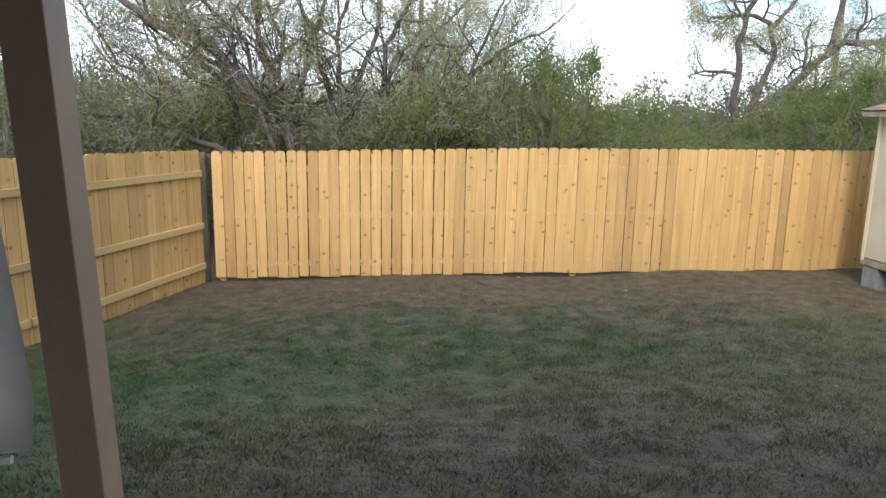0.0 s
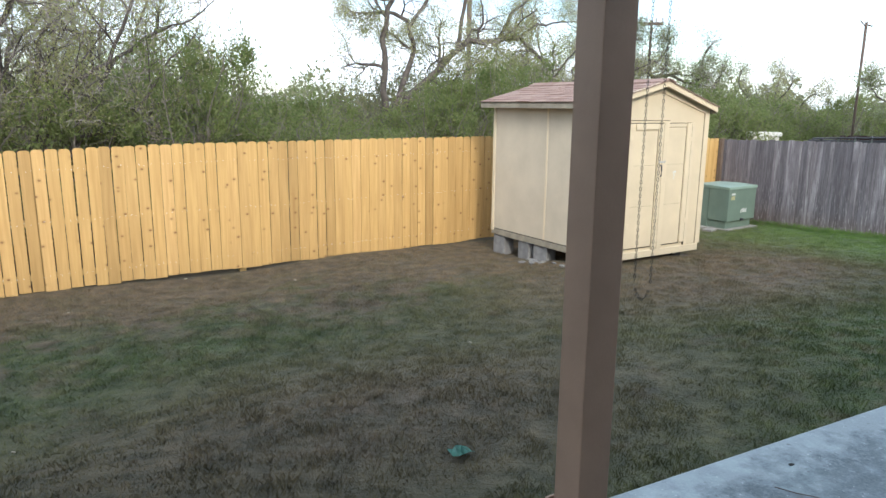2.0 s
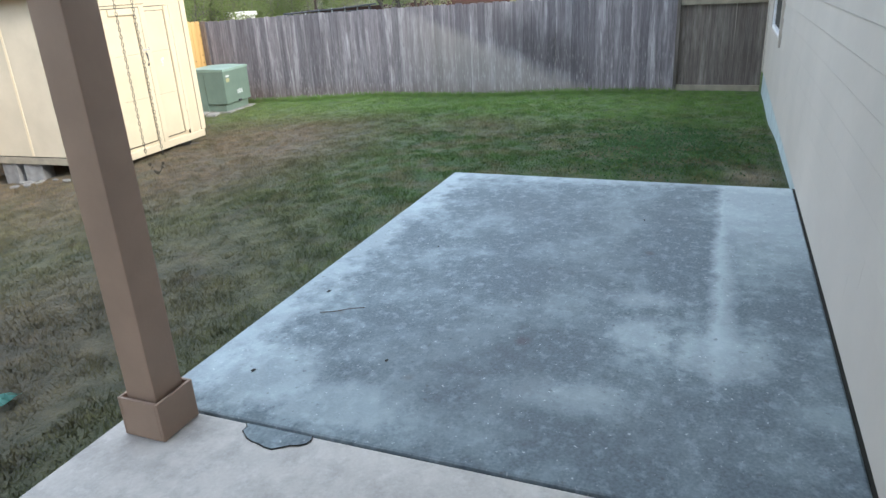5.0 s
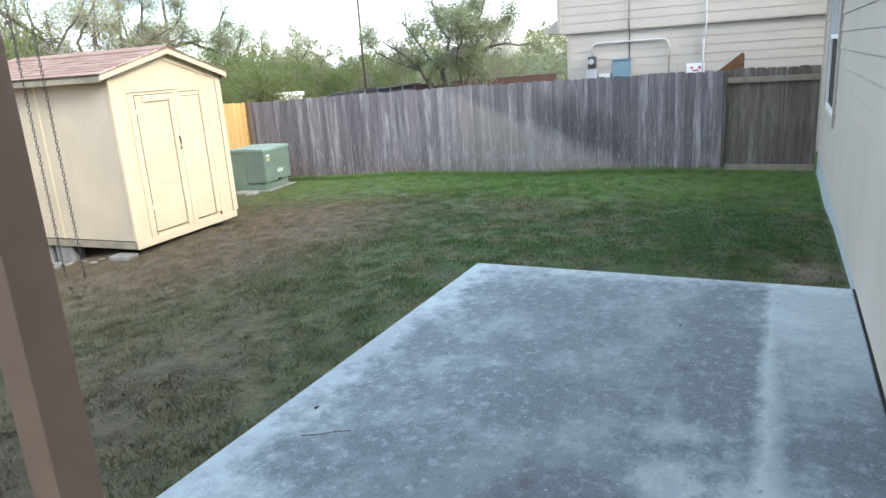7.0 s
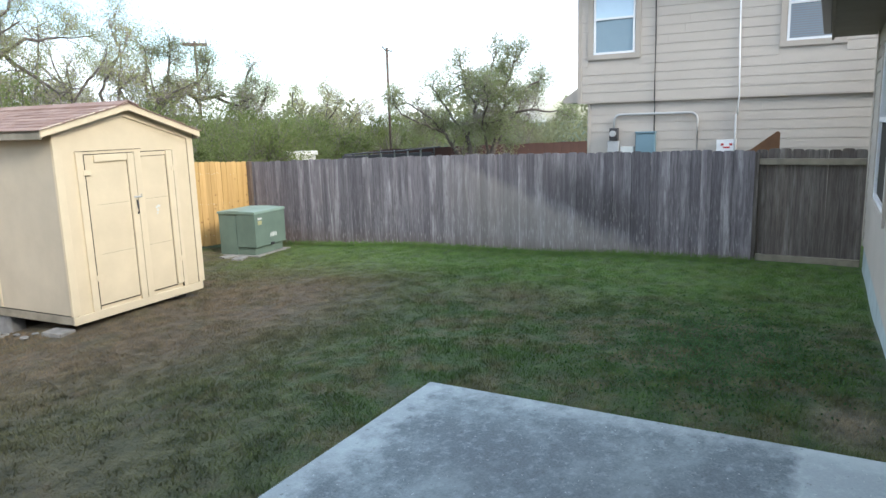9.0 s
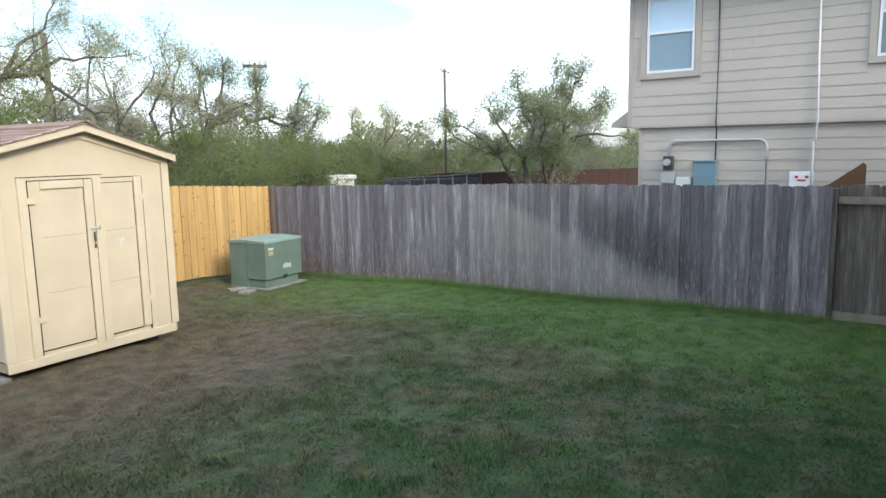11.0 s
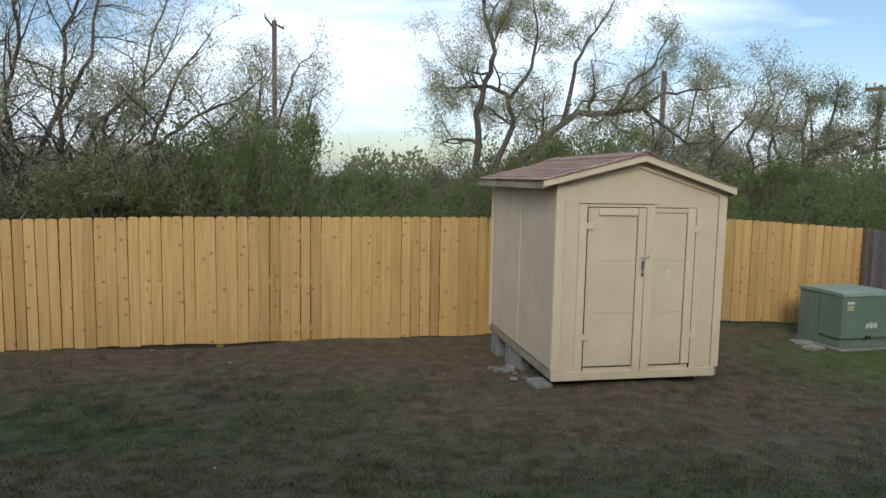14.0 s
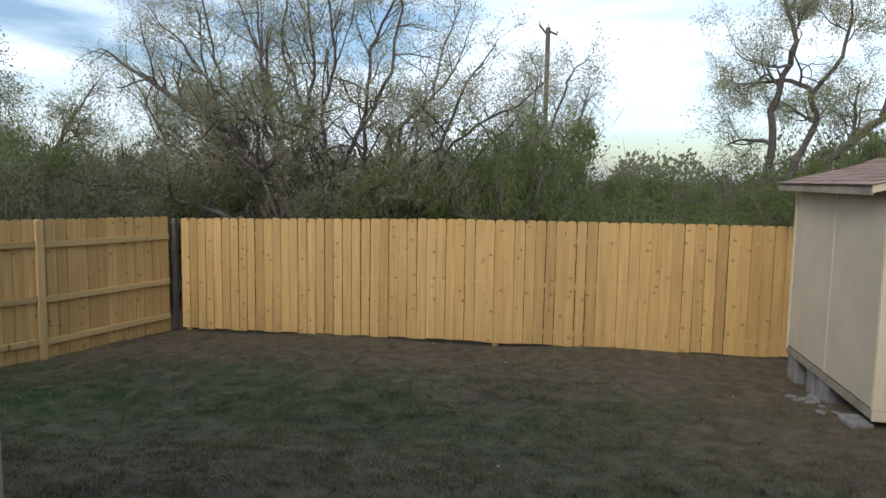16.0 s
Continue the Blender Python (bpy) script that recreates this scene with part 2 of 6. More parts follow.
def shingle_mat():
    m = Mat("red_shingle", 0.95)
    r = m.info.outputs["Random"]
    g = m.noise(120, 2)
    w = m.noise(4, 3, coord="World")
    c = m.ramp(r, (0.0, (0.225, 0.138, 0.108)), (0.5, (0.285, 0.183, 0.143)), (1.0, (0.33, 0.228, 0.182)))
    c = m.mix(m.math("MULTIPLY", g, 0.5), c, (0.12, 0.07, 0.06, 1))
    c = m.mix(m.ramp(w, (0.5, (0, 0, 0)), (0.8, (0.5, 0.5, 0.5))), c, (0.33, 0.25, 0.21, 1))
    m.color(c).bump(g, 0.6, 0.004)
    return m.m


SHINGLE = shingle_mat()
ROOF_GREY = painted("roof_shingle_grey", (0.09, 0.08, 0.075), 0.95, 0.3, 0.5, 6)


def concrete_mat(name, base, dark, light, amount, lo=0.42):
    m = Mat(name, 0.85)
    a = m.noise(2.1, 6, coord="World", rough=0.68)
    b = m.noise(7, 6, coord="World", rough=0.65)
    f = m.noise(70, 3, coord="World")
    c = m.mix(m.ramp(a, (lo, (0, 0, 0)), (lo + 0.17, (amount, amount, amount))), base, dark)
    c = m.mix(m.ramp(b, (0.44, (0, 0, 0)), (0.66, (0.7, 0.7, 0.7))), c, dark)
    c = m.mix(m.ramp(m.noise(15, 4, coord="World", rough=0.7), (0.52, (0, 0, 0)), (0.68, (0.45, 0.45, 0.45))), c, light)
    c = m.mix(m.ramp(f, (0.35, (0, 0, 0)), (0.8, (0.3, 0.3, 0.3))), c, light)
    return m, c, a, b, f


def main_slab():
    m, c, a, b, f = concrete_mat("stained_slab", (0.20, 0.245, 0.262, 1), (0.078, 0.100, 0.116, 1), (0.32, 0.375, 0.395, 1), 0.92, 0.38)
    pale = (0.46, 0.53, 0.55, 1)
    # paler band along the far edge strip near the wall, and two pale spills
    wob = m.math("MULTIPLY", m.math("SUBTRACT", b, 0.5), 0.14)
    y_in = m.math("ADD", m.axis(1), wob)
    band = m.math("MULTIPLY", m.math("MULTIPLY", m.math("SUBTRACT", 0.57, y_in), 16.0, clamp=True), m.math("MULTIPLY", m.math("SUBTRACT", y_in, 0.40), 9.0, clamp=True))
    band = m.math("MULTIPLY", band, m.math("MULTIPLY", m.math("SUBTRACT", m.axis(0), 3.05), 1.5, clamp=True))
    beyond = m.math("MULTIPLY", m.math("MULTIPLY", m.math("SUBTRACT", 0.56, y_in), 16.0, clamp=True), m.math("MULTIPLY", m.math("SUBTRACT", m.axis(0), 4.2), 0.8, clamp=True))
    band = m.math("MAXIMUM", band, m.math("MULTIPLY", beyond, 0.85))
    edge = m.math("MULTIPLY", m.math("SUBTRACT", m.axis(1), m.math("ADD", 2.45, m.math("MULTIPLY", m.math("SUBTRACT", b, 0.5), 0.7))), 5.0, clamp=True)
    end = m.math("MULTIPLY", m.math("SUBTRACT", m.axis(0), m.math("ADD", 5.95, m.math("MULTIPLY", m.math("SUBTRACT", b, 0.5), 0.5))), 5.0, clamp=True)
    c = m.mix(m.math("MULTIPLY", band, 0.55), c, pale)
    c = m.mix(m.math("MULTIPLY", m.math("MAXIMUM", edge, end), 0.38), c, pale)
    for x, y, r, sx, sy in ((3.46, 0.47, 0.20, 1, 1.1), (3.55, 0.84, 0.12, 1.6, 1.1), (3.95, 0.86, 0.08, 1.0, 2.0), (2.95, 1.06, 0.12, 1.0, 2.0), (2.75, 2.40, 0.22, 1.2, 1.2), (2.62, 1.95, 0.2, 0.8, 1.6)):
        c = m.mix(m.math("MULTIPLY", m.spot(x, y, r, 0.12, b, (sx, sy)), 0.34), c, pale)
    for x, y, r, sx, sy in ((2.9, 1.65, 0.28, 1.3, 1.2), (3.35, 1.4, 0.30, 1.2, 1.0), (5.3, 1.15, 0.30, 1.2, 1.2), (4.4, 1.25, 0.30, 1.4, 1.0), (2.75, 0.95, 0.22, 1.0, 1.6), (5.2, 1.9, 0.2, 1.5, 0.8)):
        c = m.mix(m.math("MULTIPLY", m.spot(x, y, r, 0.45, b, (sx, sy)), 0.27), c, (0.070, 0.078, 0.086, 1))
    for x, y, r in ((3.345, 1.36, 0.035), (3.39, 2.35, 0.012), (4.6, 0.9, 0.02), (2.9, 1.75, 0.02)):
        c = m.mix(m.math("MULTIPLY", m.spot(x, y, r, 0.03, b), 0.4), c, (0.07, 0.045, 0.04, 1))
    fleck = m.noise(46, 2, coord="World")
    c = m.mix(m.ramp(fleck, (0.68, (0, 0, 0)), (0.74, (0.5, 0.5, 0.5))), c, (0.62, 0.66, 0.67, 1))
    c = m.mix(m.ramp(m.noise(24, 3, coord="World"), (0.64, (0, 0, 0)), (0.74, (0.6, 0.6, 0.6))), c, (0.07, 0.075, 0.08, 1))
    m.color(c).bump(f, 0.25, 0.004)
    return m.m


def clean_slab():
    m, c, a, b, f = concrete_mat("clean_slab", (0.47, 0.44, 0.40, 1), (0.28, 0.26, 0.24, 1), (0.55, 0.53, 0.50, 1), 0.35)
    m.color(c).bump(f, 0.2, 0.003)
    return m.m


SLAB_MAIN, SLAB_CLEAN = main_slab(), clean_slab()


def lawn_colour(m):
    big = m.noise(0.55, 4, coord="World")
    mid = m.noise(2.6, 5, coord="World", rough=0.65)
    small = m.noise(9, 5, coord="World", rough=0.7)
    green = m.mix(small, (0.036, 0.074, 0.022, 1), (0.074, 0.124, 0.034, 1))
    sunlit_green = m.mix(small, (0.068, 0.138, 0.030, 1), (0.138, 0.215, 0.058, 1))
    brown = m.mix(small, (0.092, 0.070, 0.045, 1), (0.215, 0.164, 0.105, 1))
    # dry turf along the new fence and round the shed
    y, x = m.axis(1), m.axis(0)
    wob = m.math("MULTIPLY", m.math("SUBTRACT", big, 0.5), 5.0)
    dry = m.math("MULTIPLY", m.math("SUBTRACT", m.math("ADD", y, wob), 6.5), 0.42, clamp=True)
    dry = m.math("MULTIPLY", dry, m.math("MULTIPLY", m.math("SUBTRACT", 11.8, m.math("ADD", x, wob)), 0.5, clamp=True))
    dry = m.math("MAXIMUM", dry, m.math("MULTIPLY", m.spot(7.6, 6.9, 2.3, 2.2, mid, (1.35, 0.8)), 0.95))
    dry = m.math("MAXIMUM", dry, m.math("MULTIPLY", m.spot(10.6, 8.6, 1.4, 1.6, mid, (0.9, 1.3)), 0.9))
    dry = m.math("MAXIMUM", dry, m.math("MULTIPLY", m.spot(2.1, 4.4, 1.4, 2.2, mid, (1.5, 0.8)), 0.75))
    dry = m.math("MAXIMUM", dry, m.math("MULTIPLY", m.spot(9.6, 3.6, 0.5, 0.8, mid, (0.8, 1.6)), 0.6))
    patch = m.ramp(mid, (0.44, (0, 0, 0)), (0.62, (1, 1, 1)))
    f = m.math("ADD", m.math("MULTIPLY", dry, 0.9), m.math("MULTIPLY", patch, 0.55), clamp=True)
    # Brighter green by the grey fence: the sunlit strip is put into the colour.
    near = m.math("MULTIPLY", m.math("SUBTRACT", m.math("ADD", x, m.math("MULTIPLY", wob, 0.5)), 9.2), 0.5, clamp=True)
    near = m.math("MULTIPLY", near, m.math("MULTIPLY", m.math("SUBTRACT", 10.2, y), 0.7, clamp=True))
    f = m.math("MULTIPLY", f, m.math("SUBTRACT", 1.0, m.math("MULTIPLY", near, 0.6)))
    c = m.mix(near, green, sunlit_green)
    c = m.mix(f, c, brown)
    worn = m.math("MULTIPLY", m.spot(3.0, 5.4, 1.9, 2.2, mid, (1.7, 0.8)), 0.5)
    c = m.mix(worn, c, m.mix(small, (0.075, 0.060, 0.035, 1), (0.165, 0.125, 0.078, 1)))
    # Dark brown turf by the patio; the roof's shade is mixed into its colour.
    patio_shade = m.math("MULTIPLY", m.spot(1.3, 3.9, 1.5, 1.6, mid, (2.1, 0.75)), 0.55)
    c = m.mix(patio_shade, c, m.mix(small, (0.044, 0.037, 0.024, 1), (0.104, 0.082, 0.052, 1)))
    c = m.mix(m.math("MULTIPLY", m.spot(6.9, 0.25, 0.25, 0.25, mid, (1.2, 0.8)), 0.8), c, (0.24, 0.20, 0.145, 1))
    tuft = m.noise(5.5, 4, coord="World", rough=0.6)
    c = m.mix(1.0, c, m.ramp(tuft, (0.34, (0.62, 0.66, 0.66)), (0.52, (0.92, 0.92, 0.92)), (0.68, (1.15, 1.12, 1.08))), "MULTIPLY")
    return c, small


def lawn_mat():
    m = Mat("lawn_soil", 0.95)
    c, small = lawn_colour(m)
    m.color(m.mix(1.0, c, (0.68, 0.68, 0.68, 1), "MULTIPLY"))
    m.bump(small, 0.8, 0.03)
    return m.m


def blade_mat():
    m = Mat("grass_blades", 0.9)
    c, small = lawn_colour(m)
    hue = m.noise(130, 1, coord="World")
    c = m.mix(1.0, c, m.ramp(hue, (0.3, (1.10, 1.10, 1.10)), (0.7, (1.36, 1.36, 1.32))), "MULTIPLY")
    m.color(c)
    m.b.inputs["Specular IOR Level"].default_value = 0.05
    tr = m.n.new("ShaderNodeBsdfTranslucent")
    mx = m.n.new("ShaderNodeMixShader")
    mx.inputs[0].default_value = 0.04
    g = m.n.new("ShaderNodeNewGeometry")
    up = m.n.new("ShaderNodeVectorMath")
    up.inputs[1].default_value = (0, 0, 1.6)
    m.l.new(g.outputs["Normal"], up.inputs[0])
    nm = m.n.new("ShaderNodeVectorMath")
    nm.operation = "NORMALIZE"
    m.l.new(up.outputs[0], nm.inputs[0])
    m.l.new(nm.outputs[0], m.b.inputs["Normal"])
    m.l.new(nm.outputs[0], tr.inputs["Normal"])
    m.l.new(c, tr.inputs["Color"])
    m.l.new(m.b.outputs[0], mx.inputs[1])
    m.l.new(tr.outputs[0], mx.inputs[2])
    m.l.new(mx.outputs[0], m.n["Material Output"].inputs["Surface"])
    return m.m


LAWN, BLADES = lawn_mat(), blade_mat()


def leaf_mat(name, a, b, c3):
    m = Mat(name, 0.7)
    n1 = m.noise(1.1, 3, coord="World")
    n2 = m.noise(16, 2, coord="World")
    c = m.mix(m.ramp(n1, (0.35, (0, 0, 0)), (0.65, (1, 1, 1))), a, b)
    c = m.mix(m.ramp(n2, (0.4, (0, 0, 0)), (0.75, (0.8, 0.8, 0.8))), c, c3)
    m.color(c)
    m.b.inputs["Specular IOR Level"].default_value = 0.2
    tr = m.n.new("ShaderNodeBsdfTranslucent")
    mx = m.n.new("ShaderNodeMixShader")
    mx.inputs[0].default_value = 0.66
    m.l.new(c, tr.inputs["Color"])
    m.l.new(m.b.outputs[0], mx.inputs[1])
    m.l.new(tr.outputs[0], mx.inputs[2])
    m.l.new(mx.outputs[0], m.n["Material Output"].inputs["Surface"])
    return m.m


LEAF_BUSH = leaf_mat("bush_leaves", (0.125, 0.168, 0.055, 1), (0.190, 0.235, 0.080, 1), (0.30, 0.31, 0.14, 1))
LEAF_DULL = leaf_mat("dull_bush_leaves", (0.135, 0.152, 0.080, 1), (0.22, 0.225, 0.12, 1), (0.35, 0.33, 0.20, 1))
LEAF_TREE = leaf_mat("mesquite_leaves", (0.25, 0.285, 0.115, 1), (0.36, 0.365, 0.155, 1), (0.48, 0.45, 0.23, 1))
BARK = painted("bark", (0.125, 0.105, 0.092), 0.95, 0.3, 0.6, 8)
BRUSH = painted("brush_bark", (0.21, 0.18, 0.155), 0.95, 0.25, 0.4, 8)
TWIG = painted("twig_bark", (0.36, 0.32, 0.29), 0.95, 0.25, 0.4, 8)


def glass_mat():
    m = Mat("window_glass", 0.03)
    m.color((0.05, 0.07, 0.09, 1))
    m.b.inputs["Specular IOR Level"].default_value = 1.0
    m.b.inputs["Coat Weight"].default_value = 1.0
    return m.m


GLASS = glass_mat()
SCREEN = painted("window_screen", (0.24, 0.33, 0.39), 0.5, 0.04)
BLIND = painted("window_blind", (0.27, 0.28, 0.31), 0.6, 0.05)

# ---- mesh helpers ----


def link(name, me, parent=None, at=None):
    ob = new(name, me)
    if parent is not None:
        ob.parent = parent
    if at is not None:
        ob.matrix_basis = at
    return ob


def mesh_of(name, bm, material, smooth=False):
    me = bpy.data.meshes.new(name)
    bmesh.ops.recalc_face_normals(bm, faces=bm.faces)
    bm.to_mesh(me)
    bm.free()
    me.materials.append(material)
    if smooth:
        me.shade_smooth()
    return me


def part(name, bm, material, parent=None, label="", at=None, smooth=False):
    ob = link(name, mesh_of(name, bm, material, smooth), parent, at)
    if label:
        ob["label"] = label
    return ob


def box(bm, x0, x1, y0, y1, z0, z1, bevel=0.0, m=None):
    r = bmesh.ops.create_cube(bm, size=1)
    vs = r["verts"]
    for v in vs:
        v.co = Vector(((x0 + x1) / 2 + v.co.x * (x1 - x0), (y0 + y1) / 2 + v.co.y * (y1 - y0), (z0 + z1) / 2 + v.co.z * (z1 - z0)))
    if bevel:
        es = list({e for v in vs for e in v.link_edges})
        r = bmesh.ops.bevel(bm, geom=es, offset=bevel, segments=2, affect="EDGES", profile=0.5)
        vs = list({v for f in r["faces"] for v in f.verts} | {v for v in vs if v.is_valid})
    if m is not None:
        bmesh.ops.transform(bm, matrix=m, verts=[v for v in vs if v.is_valid])
    return bm


def boxed(*a, **k):
    return box(bmesh.new(), *a, **k)


def tube(bm, points, radius, sides=8):
    """A round bar through the points."""
    rings = []
    for i, p in enumerate(points):
        p = Vector(p)
        a = Vector(points[max(i - 1, 0)])
        b = Vector(points[min(i + 1, len(points) - 1)])
        q = (b - a).to_track_quat("Z", "Y")
        rings.append([bm.verts.new(p + q @ Vector((math.cos(t) * radius, math.sin(t) * radius, 0))) for t in [2 * math.pi * k / sides for k in range(sides)]])
    for r1, r2 in zip(rings, rings[1:]):
        for k in range(sides):
            bm.faces.new((r1[k], r1[(k + 1) % sides], r2[(k + 1) % sides], r2[k]))
    bm.faces.new(rings[0][::-1])
    bm.faces.new(rings[-1])
    return bm


def prism(bm, outline, axis, a, b):
    """An outline of (u, v) drawn out along an axis from a to b; 'x': (y, z), 'y': (x, z), 'z': (x, y)."""
    put = {"x": lambda u, v, w: (w, u, v), "y": lambda u, v, w: (u, w, v), "z": lambda u, v, w: (u, v, w)}[axis]
    lo = [bm.verts.new(put(u, v, a)) for u, v in outline]
    hi = [bm.verts.new(put(u, v, b)) for u, v in outline]
    bm.faces.new(lo[::-1])
    bm.faces.new(hi)
    n = len(lo)
    for i in range(n):
        bm.faces.new((lo[i], lo[(i + 1) % n], hi[(i + 1) % n], hi[i]))
    return bm


def thing(name, label, category, at=None, group="", kind=""):
    ob = new(name)
    ob.empty_display_size = 0.1
    if at is not None:
        ob.matrix_basis = at
    return tagged(ob, label, category, group, kind)


def quads(name, verts, faces, material, parent=None):
    me = bpy.data.meshes.new(name)
    n, k = len(faces), faces.shape[1]
    me.vertices.add(len(verts))
    me.vertices.foreach_set("co", np.asarray(verts, np.float32).ravel())
    me.loops.add(n * k)
    me.loops.foreach_set("vertex_index", faces.astype(np.int32).ravel())
    me.polygons.add(n)
    me.polygons.foreach_set("loop_start", np.arange(0, n * k, k, dtype=np.int32))
    me.update(calc_edges=True)
    me.materials.append(material)
    return link(name, me, parent)


# ---- ground ----
GROUND_KEYS = [(-3.3, 8.0, -0.84), (-2.4, 10.4, -0.79), (2.0, 10.4, -0.68), (6.5, 10.5, -0.60), (10.4, 10.7, -0.46), (12.8, 10.8, -0.60),
               (12.9, 5.7, -0.42), (12.9, 1.4, -0.34), (12.8, 0.1, -0.33), (7.4, 7.3, -0.33), (6.6, 9.7, -0.56), (8.4, 9.0, -0.47), (11.2, 9.4, -0.53), (6.2, 2.8, -0.13),
               (6.4, 0.2, -0.13), (2.4, 3.7, -0.22), (2.3, 2.8, -0.11), (-0.5, 2.8, -0.13), (-3.0, 3.0, -0.25), (9.5, 4.0, -0.27), (3.0, 7.0, -0.46), (0.0, 6.5, -0.52), (0, -8, -0.15), (-8, 0, -0.5)]
GK = np.array(GROUND_KEYS)


def ground_z(x, y):
    x, y = np.asarray(x, float), np.asarray(y, float)
    d = (x[..., None] - GK[:, 0]) ** 2 + (y[..., None] - GK[:, 1]) ** 2 + 0.15
    w = d ** -1.6
    z = (w * GK[:, 2]).sum(-1) / w.sum(-1)
    far = np.clip((np.hypot(x - 5, y - 5) - 14) / 12, 0, 1)
    return z * (1 - far) - 0.75 * far


def gz(x, y):
    return float(ground_z(x, y))


def make_ground():
    def axis(lo, hi, step):
        mid = list(np.arange(lo, hi + 1e-6, step))
        out, d, v = [], step, hi
        while v < 3000:
            d *= 1.5
            v += d
            out.append(v)
        left, d, v = [], step, lo
        while v > -3000:
            d *= 1.5
            v -= d
            left.append(v)
        return np.array(left[::-1] + mid + out)

    X, Y = axis(-8, 18, 0.25), axis(-6, 16, 0.25)
    gx, gy = np.meshgrid(X, Y)
    z = ground_z(gx, gy)
    z += 0.012 * np.sin(gx * 2.3 + 1.1 * np.sin(gy * 1.7)) * np.cos(gy * 2.9)
    inside = (gx > -8) & (gx < 6.1) & (gy < 2.7)
    z = np.where(inside, np.minimum(z, -0.14), z)
    v = np.stack([gx.ravel(), gy.ravel(), z.ravel()], 1)
    i = np.arange(len(Y) - 1)[:, None] * len(X) + np.arange(len(X) - 1)[None]
    i = i.ravel()
    ob = quads("ground", v, np.stack([i, i + 1, i + len(X) + 1, i + len(X)], 1), LAWN)
    ob.data.shade_smooth()
    tagged(ob, "patchy winter lawn of green and dry brown turf", "lawn", kind="structure")


make_ground()

# ---- patio slabs ----


def slab(name, x0, x1, y0, y1, material, label):
    bm = boxed(x0, x1, y0, y1, -0.32, 0.0, bevel=0.012)
    tagged(part(name, bm, material), label, "patio", kind="structure")


slab("patio_slab_clean", -4.6, 2.408, 0.022, 2.75, SLAB_CLEAN, "pale clean concrete slab under the patio roof")
slab("patio_slab_stained", 2.420, 6.17, 0.022, 2.745, SLAB_MAIN, "blue-grey stained concrete slab with dark blotches")

# ---- fences ----
PICKET_W, PICKET_T = 0.138, 0.016


def picket_mesh(name, h, material, ear=0.028, round_top=True, w=PICKET_W, warp=0.0):
    bm = bmesh.new()
    a = w / 2
    top = [(a, h - ear * 1.1), (a - ear * 0.45, h - ear * 0.3), (a - ear * 1.3, h), (-a + ear * 1.3, h), (-a + ear * 0.45, h - ear * 0.3), (-a, h - ear * 1.1)]
    side = [(a + warp * math.sin(k * 1.6), h * k / 4) for k in range(1, 4)]
    back = [(-a + warp * math.sin(k * 1.6), h * k / 4) for k in (3, 2, 1)]
    prism(bm, [(-a, 0), (a, 0)] + side + top + back, "y", -PICKET_T / 2, PICKET_T / 2)
    return mesh_of(name, bm, material)


def fence_run(fence, ends, step, meshes, rnd, z_of, offset=0.0, jitter=0.006, tilt=0.004, lap=0.0):
    """Pickets side by side from one end to the other; z_of(d) gives bottom and top at the distance d."""
    a, b = Vector(ends[0]), Vector(ends[1])
    length = (b - a).length
    ang = math.atan2(b.y - a.y, b.x - a.x)
    n = int(length / step)
    for i in range(n):
        d = (i + 0.5) * length / n
        p = a.lerp(b, d / length)
        z0, z1 = z_of(d / length)
        me = rnd.choice(meshes)
        top = z1 + rnd.uniform(-jitter, jitter)
        sc = (top - z0) / me["height"]
        m = Matrix.Translation((p.x, p.y, z0)) @ Matrix.Rotation(ang, 4, "Z") @ Matrix.Translation((rnd.uniform(-0.002, 0.002), offset + (i % 2) * lap + rnd.uniform(-0.0015, 0.0015), 0)) @ Matrix.Rotation(rnd.uniform(-tilt, tilt), 4, "Y")
        ob = link("picket", me, fence, m @ Matrix.Diagonal((1, 1, sc, 1)))
        ob.rotation_mode = "XYZ"
    return ang, length


def lerp_keys(keys, t):
    for (t0, *a), (t1, *b) in zip(keys, keys[1:]):
        if t <= t1:
            f = (t - t0) / (t1 - t0)
            return [u + (v - u) * f for u, v in zip(a, b)]
    return list(keys[-1][1:])


def rail(fence, p, q, w, h, material, name="rail", at_z=(0, 0)):
    p, q = Vector((p[0], p[1], at_z[0])), Vector((q[0], q[1], at_z[1]))
    L = (q - p).length
    bm = boxed(-w / 2, w / 2, -h / 2, h / 2, 0, L, bevel=0.004)
    d = (q - p).normalized()
    side = Vector((-d.y, d.x, 0)).normalized()
    up = d.cross(side) * -1
    m = Matrix((side, up, d)).transposed().to_4x4()
    m.translation = p
    part(name, bm, material, fence, at=m)


